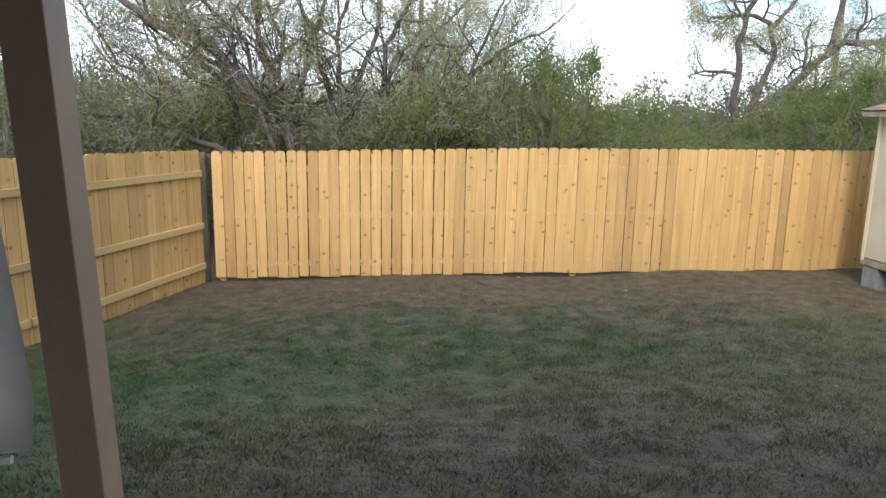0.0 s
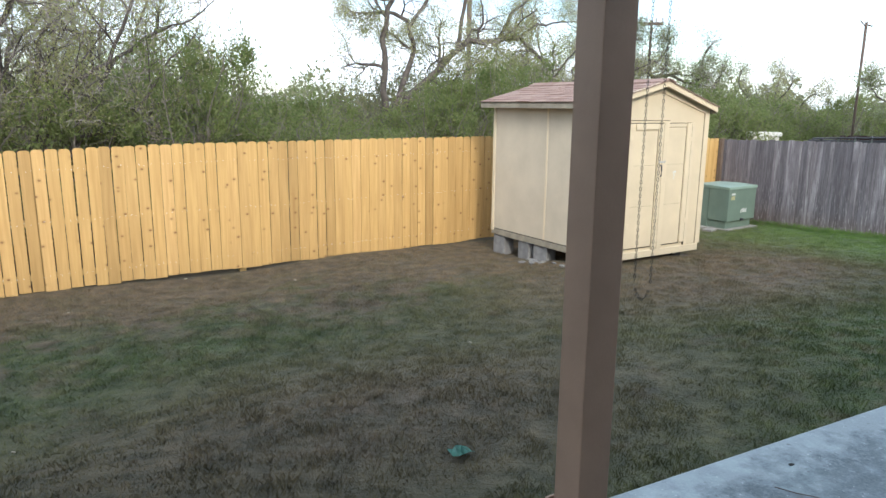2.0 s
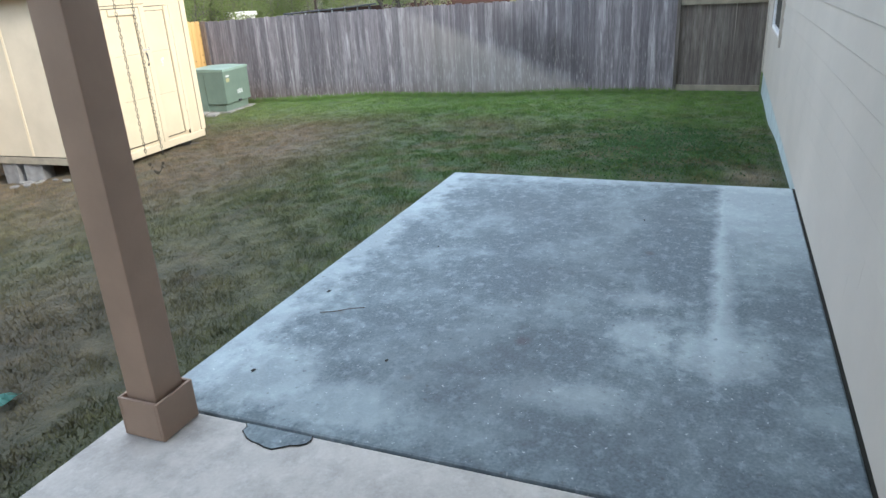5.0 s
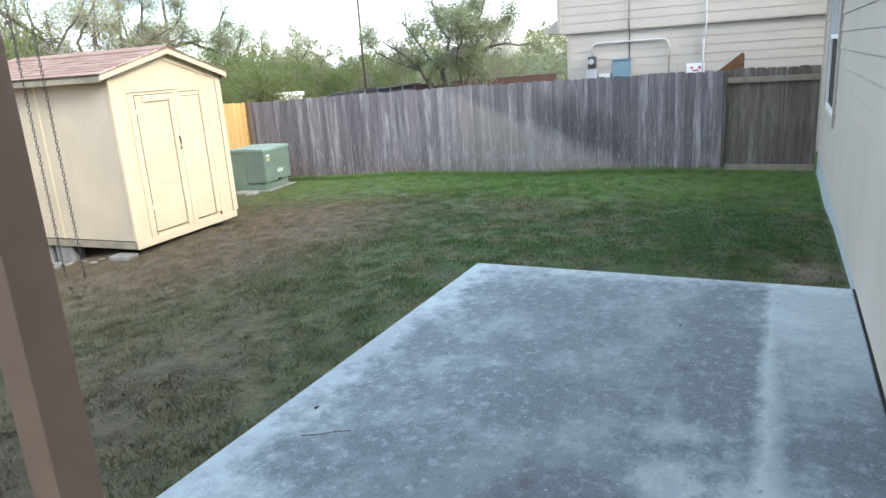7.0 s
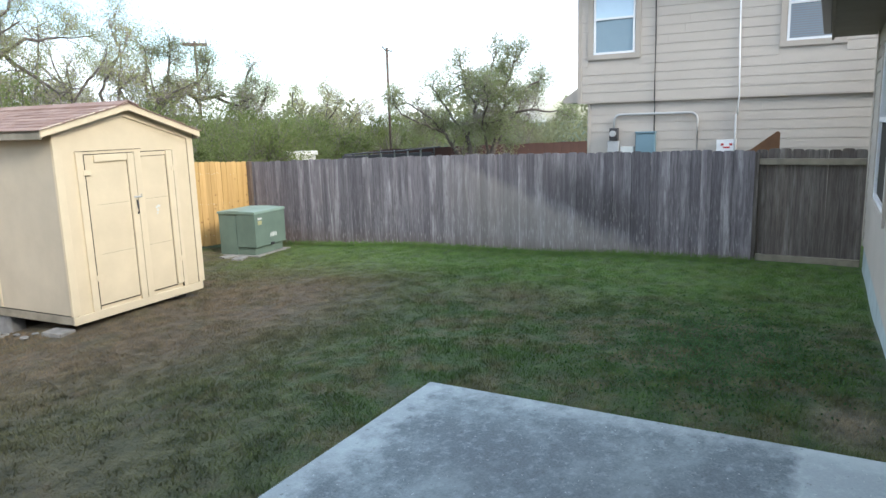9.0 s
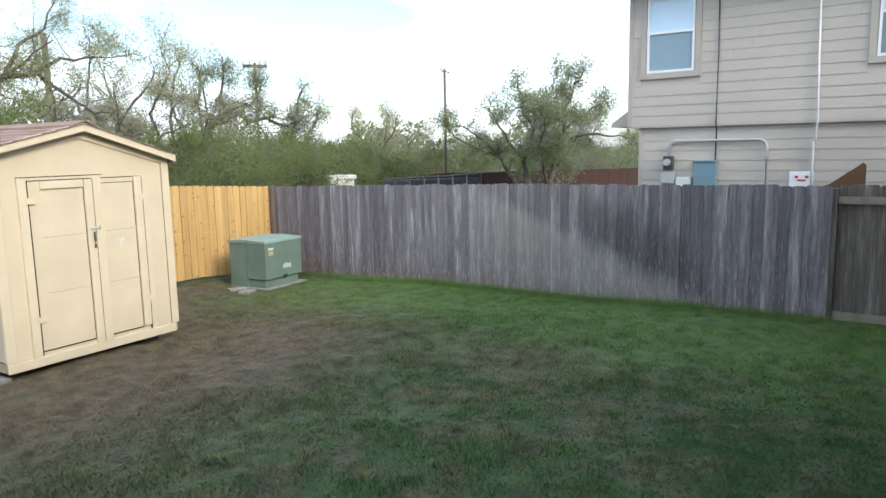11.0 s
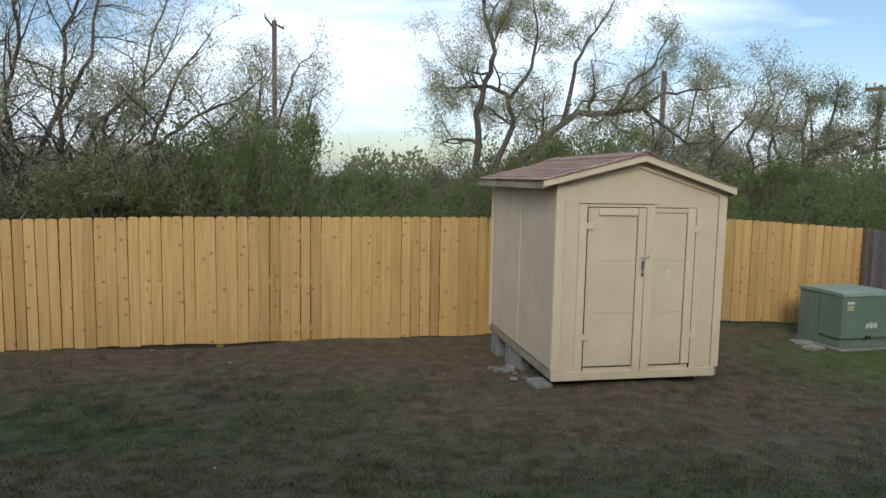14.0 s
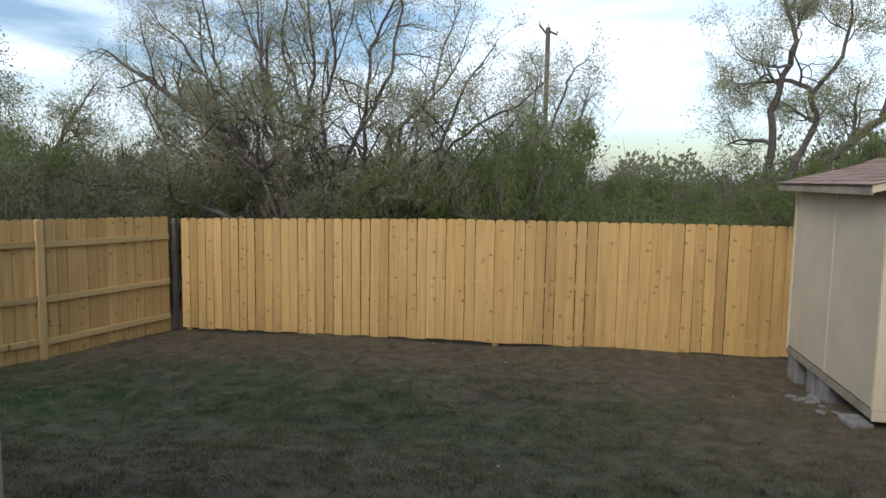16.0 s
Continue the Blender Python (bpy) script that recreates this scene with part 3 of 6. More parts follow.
def make_fences():
    rnd = random.Random(4)
    pine = []
    for k in range(6):
        me = picket_mesh("picket", 1.8, PINE, ear=rnd.uniform(0.024, 0.032), w=PICKET_W + (-0.009, -0.005, -0.002, 0.0, 0.001, 0.002)[k], warp=rnd.choice((0, 0, 0.0015)))
        me["height"] = 1.8
        pine.append(me)
    old = []
    for k in range(7):
        me = picket_mesh("picket", 1.6, GREY_WOOD, ear=rnd.uniform(0.02, 0.03), w=0.1432 + rnd.uniform(-0.0015, 0.001), warp=rnd.choice((0.0, 0.001, 0.0015)))
        me["height"] = 1.6
        old.append(me)
    gate = []
    for k in range(4):
        me = picket_mesh("picket", 1.6, GREY_DARK, ear=0.026, w=0.1503 + rnd.uniform(-0.0005, 0.001))
        me["height"] = 1.6
        gate.append(me)

    # the new fence across the back
    back = thing("wooden_fence", "tall fence of fresh golden pine pickets behind the lawn", "fence")
    zk = [(0.0, -0.765, 1.037), (0.285, -0.640, 1.160), (0.58, -0.585, 1.195), (0.84, -0.43, 1.205), (1.0, -0.56, 1.070)]
    pts = [(-2.37, 10.458), (2.0, 10.458), (12.84, 10.915)]
    L1, L2 = 4.37, 10.85
    tot = L1 + L2
    fence_run(back, (Vector((*pts[0], 0)), Vector((*pts[1], 0))), 0.1415, pine, rnd, lambda u: [v + (0.025 + 0.012 * math.sin(u * 47) if i == 0 else 0) for i, v in enumerate(lerp_keys(zk, u * L1 / tot))])
    fence_run(back, (Vector((*pts[1], 0)), Vector((*pts[2], 0))), 0.1415, pine, rnd, lambda u: [v + ((0.022 + 0.010 * math.sin(u * 61)) if i == 0 else 0) for i, v in enumerate(lerp_keys(zk, (L1 + u * L2) / tot))])
    for a, b, s, e in ((0, 1, 0, L1 / tot), (1, 2, L1 / tot, 1)):
        z0, z1 = lerp_keys(zk, s), lerp_keys(zk, e)
        for f in (0.12, 0.5, 0.86):
            rail(back, (pts[a][0], pts[a][1] + 0.035), (pts[b][0], pts[b][1] + 0.035), 0.036, 0.085, PINE_RAIL, at_z=(z0[0] + (z0[1] - z0[0]) * f, z1[0] + (z1[1] - z1[0]) * f))
    nails = bmesh.new()
    for k in range(104):
        x = -2.2 + k * 0.1418
        y = 10.458 + max(0, x - 2) * 0.0421 - 0.0085
        z = lerp_keys(zk, (x + 2.37) / tot)
        for f in (0.12, 0.5, 0.86):
            for s in (-0.035, 0.035):
                if rnd.random() < 0.75:
                    cx, cz = x + s + rnd.uniform(-0.012, 0.012), z[0] + (z[1] - z[0]) * f + rnd.uniform(-0.015, 0.015)
                    box(nails, cx - 0.0035, cx + 0.0035, y - 0.003, y, cz - 0.0035, cz + 0.0035)
    tagged(part("nails", nails, NAIL, back), kind="stuff")
    for k in range(7):
        u = k / 6
        x = -2.3 + 15.1 * u
        y = 10.458 + max(0, x - 2) * 0.0421 + 0.11
        z = lerp_keys(zk, u)
        part("post", boxed(x - 0.045, x + 0.045, y - 0.045, y + 0.045, z[0] - 0.4, z[1] - 0.06, 0.004), PINE_RAIL, back)

    # the side fence, seen from its rail side
    side = thing("wooden_fence", "pine fence seen from its rail side with three horizontal rails", "fence")
    d = Vector((-0.9, -2.1, 0)).normalized()
    p0 = Vector((-2.47, 10.27, 0))
    p1 = p0 + d * 9.6
    zs = [(0.0, -0.755, 1.065), (0.2, -0.845, 1.095), (0.3, -0.88, 1.10), (1.0, -0.70, 1.12)]
    fence_run(side, (p0, p1), 0.1405, pine, rnd, lambda u: lerp_keys(zs, u))
    nrm = Vector((-d.y, d.x, 0))
    if nrm.x < 0:
        nrm = -nrm
    for k in range(5):
        s, e = 0.0 + k * 1.93, min(9.6, (k + 1) * 1.93)
        a, b = p0 + d * (s + 0.02) + nrm * 0.03, p0 + d * (e - 0.02) + nrm * 0.03
        za, zb = lerp_keys(zs, s / 9.6), lerp_keys(zs, e / 9.6)
        for f in (0.125, 0.43, 0.82):
            rail(side, a, b, 0.036, 0.085, PINE_RAIL, at_z=(za[0] + (za[1] - za[0]) * f + 0.02, zb[0] + (zb[1] - zb[0]) * f))
        q = p0 + d * e + nrm * 0.035
        bm = boxed(-0.045, 0.045, -0.045, 0.045, zb[0] - 0.35, zb[1] - 0.01, 0.004)
        part("post", bm, PINE_RAIL, side, at=Matrix.Translation((q.x, q.y, 0)) @ Matrix.Rotation(math.atan2(d.y, d.x), 4, "Z"))
    corner = thing("corner_post", "dark old wooden post standing in the fence corner", "post")
    part("shaft", boxed(-0.033, 0.033, -0.033, 0.033, -1.1, 1.03, 0.006), OLD_POST, corner, at=Matrix.Translation((-2.475, 10.44, 0)))
    part("cap_rail", boxed(-0.09, 0.07, -0.03, 0.03, 0.0, 0.05, 0.004), OLD_POST, corner, at=Matrix.Translation((-2.46, 10.50, 0.955)))

    # the old grey fence
    grey = thing("wooden_fence", "old weathered grey picket fence along the far side of the lawn", "fence")
    zg = [(0.0, -0.60, 1.062), (0.52, -0.42, 1.185), (1.0, -0.32, 1.235)]
    fence_run(grey, (Vector((12.90, 10.88, 0)), Vector((12.90, 1.36, 0))), 0.1405, old, rnd, lambda u: lerp_keys(zg, u), jitter=0.012, tilt=0.003, lap=0.007)
    for f in (0.15, 0.5, 0.85):
        rail(grey, (12.94, 10.86), (12.94, 1.4), 0.036, 0.085, GREY_DARK, at_z=(-0.60 + 1.66 * f, -0.32 + 1.55 * f))
    part("post", boxed(12.83, 12.92, 10.80, 10.89, -0.9, 1.07, 0.004), OLD_POST, grey)
    part("post", boxed(12.92, 13.0, 1.31, 1.39, -0.7, 1.20, 0.004), GREY_DARK, grey)
    g = thing("gate_panel", "dark weathered fence panel with two rails beside the house wall", "fence")
    fence_run(g, (Vector((13.02, 1.36, 0)), Vector((13.02, 0.02, 0))), 0.1365, gate, rnd, lambda u: (-0.40, 1.235), jitter=0.01, tilt=0.003, lap=0.007)
    rail(g, (12.975, 1.34), (12.975, 0.03), 0.05, 0.085, FASCIA, at_z=(1.065, 1.065))
    rail(g, (12.975, 1.34), (12.975, 0.03), 0.05, 0.10, FASCIA, at_z=(-0.29, -0.30))


make_fences()

# ---- own house ----
WALL_Y = 0.0


def rect_frame(bm, axis, at, thick, u0, u1, v0, v1, w):
    """A frame of four bars round an opening; axis 'y': lies in the plane y = at, 'x': in x = at."""
    for a, b, c, d in ((u0, u1, v0, v0 + w), (u0, u1, v1 - w, v1), (u0, u0 + w, v0 + w, v1 - w), (u1 - w, u1, v0 + w, v1 - w)):
        if axis == "y":
            box(bm, a, b, at - thick, at + thick, c, d, 0.003)
        else:
            box(bm, at - thick, at + thick, a, b, c, d, 0.003)
    return bm


def siding(wall, axis, face, u0, u1, z0, z1, lap, material, out, holes=(), run=3.66, seed=1, thick=0.018):
    """Lap boards with a thick lower edge; each board an object. out: the way the face looks, +1 or -1."""
    rnd = random.Random(seed)
    row, z = 0, z0
    while z < z1 - 0.02:
        h = min(lap, z1 - z)
        cuts = [u0]
        u = u0 + run * rnd.uniform(0.3, 1)
        while u < u1 - 0.3:
            cuts.append(u)
            u += run
        cuts.append(u1)
        for a, b in zip(cuts, cuts[1:]):
            pieces = [(a, b)]
            for ha, hb, hz0, hz1 in holes:
                if z + h > hz0 + 0.03 and z < hz1 - 0.03:
                    pieces = [q for s, e in pieces for q in ((s, min(e, ha)), (max(s, hb), e)) if q[1] - q[0] > 0.02]
            for s, e in pieces:
                bm = bmesh.new()
                prof = [(0.0, 0.0), (thick, 0.0), (thick + 0.001, 0.004), (0.008, h - 0.001), (0.0, h - 0.001)]
                gap = 0.0008
                if axis == "y":
                    prism(bm, [(face + out * p, z + q) for p, q in prof], "x", s + gap, e - gap)
                else:
                    prism(bm, [(face + out * p, z + q) for p, q in prof], "y", s + gap, e - gap)
                part("siding_board", bm, material, wall)
        z += lap
        row += 1


def own_house():
    w = tagged(part("wall_house", bmesh.new(), SIDING_OWN), "beige lap siding wall of the house beside the patio", "house", kind="structure")
    W0, W1, Z0, Z1 = 9.55, 11.25, 0.78, 2.42
    bm = w.data
    b = bmesh.new()
    box(b, -9, W0, -0.16, -0.004, -0.02, 2.95)
    box(b, W1, 12.78, -0.16, -0.004, -0.02, 2.95)
    box(b, W0, W1, -0.16, -0.004, -0.02, Z0)
    box(b, W0, W1, -0.16, -0.004, Z1, 2.95)
    box(b, 12.62, 12.78, -9, -0.16, -0.02, 2.95)
    box(b, -9, -8.84, -9, -0.16, -0.02, 2.95)
    box(b, -9, 12.78, -9.16, -9, -0.02, 2.95)
    b.to_mesh(bm)
    b.free()
    siding(w, "y", -0.004, -9.0, 12.70, 0.015, 2.69, 0.1655, SIDING_OWN, 1, holes=((W0 - 0.09, W1 + 0.09, Z0 - 0.09, Z1 + 0.09),), run=4.4)
    part("corner_board", boxed(12.70, 12.80, -0.10, 0.024, -0.01, 2.69, 0.003), SIDING_OWN, w)
    f = boxed(-9, 12.76, -0.18, -0.001, -0.9, 0.012, 0.006)
    tagged(part("foundation", f, FOUND), "pale rendered foundation band below the siding", "foundation", kind="structure")
    part("edge_joint", boxed(2.43, 6.20, -0.001, 0.022, -0.25, -0.012), DARK_GAP, w, "dark joint between slab and wall")
    win = thing("window_1", "white-framed window with dark glass in a beige casing", "window", kind="structure")
    part("casing", rect_frame(bmesh.new(), "y", 0.016, 0.022, W0 - 0.09, W1 + 0.09, Z0 - 0.09, Z1 + 0.09, 0.088), SIDING_OWN, win)
    part("window_frame", rect_frame(bmesh.new(), "y", -0.006, 0.03, W0, W1, Z0, Z1, 0.045), WHITE_VINYL, win)
    part("meeting_rail", boxed(W0 + 0.045, W1 - 0.045, -0.03, 0.022, 1.60, 1.65, 0.003), WHITE_VINYL, win)
    part("pane", boxed(W0 + 0.045, W1 - 0.045, -0.026, -0.020, 1.65, Z1 - 0.045), GLASS, win)
    part("pane", boxed(W0 + 0.045, W1 - 0.045, -0.020, -0.014, Z0 + 0.045, 1.60), GLASS, win, "dark screened lower pane")
    part("screen", boxed(W0 + 0.05, W1 - 0.05, -0.010, -0.006, Z0 + 0.045, 1.60), DARK_GAP, win)
    # roof with its eave
    r = thing("roof_house", "dark shingled roof with a boxed taupe eave", "roof", kind="structure")
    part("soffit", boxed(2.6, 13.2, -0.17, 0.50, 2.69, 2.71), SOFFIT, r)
    part("fascia", boxed(2.6, 13.2, 0.50, 0.53, 2.66, 2.86, 0.004), SOFFIT, r)
    part("gutter", boxed(2.6, 13.2, 0.53, 0.63, 2.74, 2.86, 0.012), DARK_METAL, r)
    bm = bmesh.new()
    prism(bm, [(0.56, 2.87), (0.56, 2.90), (-4.6, 5.0), (-9.5, 2.95), (-9.5, 2.9), (-4.6, 4.94)], "x", -9.4, 13.2)
    part("roof_deck", bm, ROOF_GREY, r)
    gbl = bmesh.new()
    prism(gbl, [(-0.16, 2.95), (-4.6, 4.92), (-9.0, 2.95)], "x", 12.62, 12.78)
    part("gable", gbl, SIDING_OWN, r)
    gbl = bmesh.new()
    prism(gbl, [(-0.16, 2.95), (-4.6, 4.92), (-9.0, 2.95)], "x", -9, -8.84)
    part("gable", gbl, SIDING_OWN, r)
    # cover over the clean slab
    c = thing("patio_roof", "flat boarded roof over the patio on brown posts", "roof", kind="structure")
    part("beam", boxed(-4.6, 2.45, 2.48, 2.63, 2.46, 2.70, 0.005), BROWN_POST, c)
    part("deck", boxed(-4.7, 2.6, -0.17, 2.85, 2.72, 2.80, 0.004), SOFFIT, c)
    for x in (-0.445, 2.295):
        part("column_head", boxed(x - 0.09, x + 0.09, 2.465, 2.645, 2.40, 2.46, 0.005), BROWN_POST, c)


own_house()


def patio_post(x, y, label, lean=0.0, a=0.072):
    at = Matrix.Translation((x, y, 0.6)) @ Matrix.Rotation(radians(lean), 4, "Y") @ Matrix.Translation((-x, -y, -0.6))
    p = thing("patio_post", label, "post", at=at, group="patio posts")
    part("shaft", boxed(x - a, x + a, y - a, y + a, 0.0, 2.40, 0.004), BROWN_POST, p)
    b = a + 0.026
    bm = bmesh.new()
    box(bm, x - b, x + b, y - b, y - a - 0.013, 0.004, 0.172, 0.004)
    box(bm, x - b, x + b, y + a + 0.013, y + b, 0.004, 0.172, 0.004)
    box(bm, x - b, x - a - 0.013, y - a - 0.013, y + a + 0.013, 0.004, 0.172, 0.004)
    box(bm, x + a + 0.013, x + b, y - a - 0.013, y + a + 0.013, 0.004, 0.172, 0.004)
    part("base_box", bm, BROWN_POST, p, "taupe box trim round the foot of the post")


patio_post(2.295, 2.555, "taupe painted square patio post at the slab joint")
patio_post(-0.418, 2.63, "taupe painted square patio post beside a hanging blind", -2.2, 0.056)


def hanging_panel():
    t = thing("hanging_blind", "grey-white vinyl patio blind hanging beside a brown post", "patio blind")
    bm = bmesh.new()
    cols, rows = 10, 12
    g = []
    for j in range(rows + 1):
        z = 0.70 + (2.44 - 0.70) * j / rows
        right = -0.522 - 0.06 * min(1, (z - 0.70) / 0.6)
        if j == 0:
            right -= 0.03
        g.append([bm.verts.new((right - 1.3 * i / cols, 2.60 + 0.012 * math.sin(i * 1.9 + j * 0.3) - 0.18 * (i / cols) ** 1.0, z - (0.02 if j == 0 and i > 0 else 0) - (0.06 * i / cols if j == 0 else 0))) for i in range(cols + 1)])
    for j in range(rows):
        for i in range(cols):
            bm.faces.new((g[j][i], g[j][i + 1], g[j + 1][i + 1], g[j + 1][i]))
    bmesh.ops.solidify(bm, geom=bm.faces[:], thickness=0.012)
    part("sheet", bm, CLOTH, t, smooth=True)
    bm = bmesh.new()
    tube(bm, [(-0.60, 2.585, 0.675), (-1.85, 2.41, 0.60)], 0.012)
    part("bottom_bar", bm, WHITE_VINYL, t, "white rod along the lower edge")


hanging_panel()


def hanging_chain():
    t = thing("hanging_chain", "thin double metal chain hanging from the patio roof beside a post", "chain")
    a, b = Vector((2.326, 2.377, 0)), Vector((2.353, 2.330, 0))
    bm = bmesh.new()
    n = 10
    for k in range(n):
        t0, t1 = 2 * math.pi * k / n, 2 * math.pi * (k + 1) / n
        ring = []
        for tt in (t0, t1):
            c = Vector((math.cos(tt) * 0.0034, 0, math.sin(tt) * 0.0068))
            o = Vector((math.cos(tt), 0, math.sin(tt)))
            ring.append([bm.verts.new(c + o * 0.0011), bm.verts.new(c + Vector((0, 0.0008, 0))), bm.verts.new(c - o * 0.0011), bm.verts.new(c - Vector((0, 0.0008, 0)))])
        for j in range(4):
            bm.faces.new((ring[0][j], ring[0][(j + 1) % 4], ring[1][(j + 1) % 4], ring[1][j]))
    bmesh.ops.remove_doubles(bm, verts=bm.verts, dist=1e-5)
    me = mesh_of("link", bm, CHAIN_METAL)
    k = 0
    places = []
    z = 2.66
    while z > 1.10:
        places += [(a, z, 0.0), (b, z, 0.0)]
        z -= 0.0115
    m = (a + b) / 2
    for j in range(1, 10):
        u = j / 10
        places.append((a.lerp(b, u), 1.085 - 0.045 * math.sin(math.pi * u), 0.6))
    for p, z, lean in places:
        k += 1
        link("link", me, t, Matrix.Translation((p.x, p.y, z)) @ Matrix.Rotation(radians(45 if (k // 2) % 2 else -45), 4, "Z") @ Matrix.Rotation(lean, 4, "X"))
    part("hook", tube(bmesh.new(), [(m.x, m.y, 2.72), (m.x, m.y, 2.69), (a.x, a.y, 2.675), (b.x, b.y, 2.675)], 0.004, 6), DARK_METAL, t)


hanging_chain()

# ---- shed ----
SHED = Matrix.Translation((6.575, 7.285, 0)) @ Matrix.Rotation(radians(3.4), 4, "Z")


def shed():
    s = thing("garden_shed", "cream painted wooden shed with closed double doors and red shingle roof", "shed", at=SHED)
    W, D, FL, EV = 1.83, 2.44, -0.268, 1.70
    mid, apex, EVL = 0.862, 1.985, 1.76
    slope = (apex - EV) / mid
    body = bmesh.new()
    part("side_wall", boxed(0, 0.03, 0.03, D - 0.03, FL + 0.10, EVL), SHED_SHADED, s)
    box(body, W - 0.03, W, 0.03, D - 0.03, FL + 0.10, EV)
    part("side_wall", body, SHED_SHADED, s)
    bm = bmesh.new()
    prism(bm, [(0.001, FL + 0.09), (0.001, EVL), (mid, apex), (W - 0.001, EV), (W - 0.001, FL + 0.09), (1.475, FL + 0.09), (1.475, 1.50), (0.316, 1.50), (0.316, FL + 0.09)], "y", 0.0, 0.03)
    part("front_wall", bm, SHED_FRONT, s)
    bm = bmesh.new()
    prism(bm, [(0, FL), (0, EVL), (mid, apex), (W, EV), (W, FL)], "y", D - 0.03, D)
    part("back_wall", bm, SHED_SHADED, s)
    part("floor", boxed(0.0, W, 0.02, D - 0.03, FL + 0.05, FL + 0.09), DARK_GAP, s)
    for y in (1.18,):
        part("seam_batten", boxed(-0.006, 0.0, y - 0.018, y + 0.018, FL + 0.1, EVL - 0.01, 0.002), SHED_TRIM, s)
    part("corner_trim", boxed(-0.013, 0.0, D - 0.06, D, FL + 0.06, EVL - 0.01, 0.003), SHED_TRIM, s)
    part("corner_trim", boxed(-0.013, 0.075, -0.018, -0.0, FL + 0.095, EVL + 0.01, 0.003), SHED_TRIM, s)
    part("corner_trim", boxed(-0.013, 0.0, 0.0, 0.02, FL + 0.095, EVL - 0.01, 0.002), SHED_TRIM, s)
    part("corner_trim", boxed(W - 0.075, W + 0.013, -0.018, 0.0, FL + 0.095, EV + 0.02, 0.003), SHED_TRIM, s)
    part("sill_board", boxed(-0.012, W - 0.032, -0.026, 0.0, FL, FL + 0.09, 0.004), SHED_TRIM, s)
    part("floor_beam", boxed(-0.004, 0.036, 0.0, D, FL + 0.0, FL + 0.088, 0.004), FASCIA, s, "weathered beam under the side wall")
    part("floor_beam", boxed(W - 0.036, W + 0.004, 0.0, D, FL, FL + 0.088, 0.004), FASCIA, s)
    for x in (0.6, 1.2):
        part("joist", boxed(x, x + 0.04, 0.03, D - 0.03, FL, FL + 0.05), FASCIA, s)
    # doors
    zb, zt = FL + 0.14, 1.49
    L0, LM, R1 = 0.322, 0.945, 1.492
    for a, b in ((L0, LM - 0.003), (LM + 0.003, R1)):
        d = part("door", boxed(a, b, -0.006, 0.02, zb, zt, 0.002), SHED_FRONT, s, "closed door leaf")
        if a == L0:
            part("top_batten", boxed(a + 0.115, LM - 0.092, -0.026, -0.006, zt - 0.075, zt - 0.004, 0.003), SHED_TRIM, d)
            part("meeting_batten", boxed(LM - 0.086, LM - 0.003, -0.028, -0.006, FL + 0.085, zt, 0.003), SHED_TRIM, d)
            part("door_gap", boxed(LM - 0.0915, LM - 0.0865, -0.009, -0.006, zb, zt), DARK_GAP, d)
        else:
            part("meeting_batten", boxed(a, a + 0.085, -0.030, -0.006, FL + 0.085, zt + 0.015, 0.003), SHED_TRIM, d)
            part("edge_batten", boxed(b - 0.086, b, -0.028, -0.006, FL + 0.145, zt + 0.005, 0.003), SHED_TRIM, d)
            part("door_gap", boxed(b - 0.092, b - 0.087, -0.009, -0.006, zb, zt - 0.04), DARK_GAP, d)
            part("door_gap", boxed(a + 0.09, b - 0.092, -0.009, -0.006, zt - 0.050, zt - 0.044), DARK_GAP, d)
        part("bottom_gap", boxed(a + 0.01, b - 0.09, -0.012, 0.004, zb - 0.009, zb - 0.001), DARK_GAP, d)
        for z in (0.42, 0.955):
            part("panel_seam", boxed(a + 0.10, b - 0.10, -0.0075, -0.006, z - 0.0015, z + 0.0015), FASCIA, d)
    part("sill_panel", boxed(0.317, 1.474, -0.001, 0.02, FL + 0.088, FL + 0.134), SHED_FRONT, s)
    part("jamb_trim", boxed(0.228, 0.309, -0.024, 0.0, FL + 0.09, zt + 0.035, 0.003), SHED_TRIM, s)
    part("jamb_trim", boxed(1.503, 1.560, -0.020, 0.0, FL + 0.092, zt + 0.01, 0.003), SHED_TRIM, s)
    part("head_gap", boxed(0.228, 1.07, -0.006, 0.0, zt + 0.037, zt + 0.043), DARK_GAP, s)
    part("head_gap", boxed(0.312, 1.501, -0.004, 0.004, zt + 0.001, zt + 0.009), DARK_GAP, s)
    for gx in (0.3112, LM - 0.0028, 1.4932):
        part("door_gap", boxed(gx, gx + 0.0085, -0.022, 0.004, FL + 0.10, zt), DARK_GAP, s)
    # Thin darker strips draw the shadow line beside each corner trim.
    for gx in (0.0755, 1.752):
        part("trim_shadow_gap", boxed(gx, gx + 0.003, -0.010, 0.0, FL + 0.1, EV), FASCIA, s)
    HX = 0.915
    bm = bmesh.new()
    tube(bm, [(HX + 0.010, -0.027, 0.805), (HX - 0.006, -0.058, 0.82), (HX - 0.012, -0.068, 0.88), (HX - 0.006, -0.058, 0.94), (HX + 0.010, -0.027, 0.955)], 0.010)
    part("door_handle", bm, DARK_METAL, s, "black curved pull handle", smooth=True)
    h = part("hasp", boxed(HX - 0.03, HX + 0.06, -0.040, -0.031, 0.985, 1.003, 0.002), GREY_METAL, s, "small metal hasp")
    part("staple", tube(bmesh.new(), [(HX + 0.065, -0.031, 0.985), (HX + 0.065, -0.05, 0.995), (HX + 0.065, -0.05, 1.015), (HX + 0.065, -0.031, 1.02)], 0.005, 6), GREY_METAL, h)
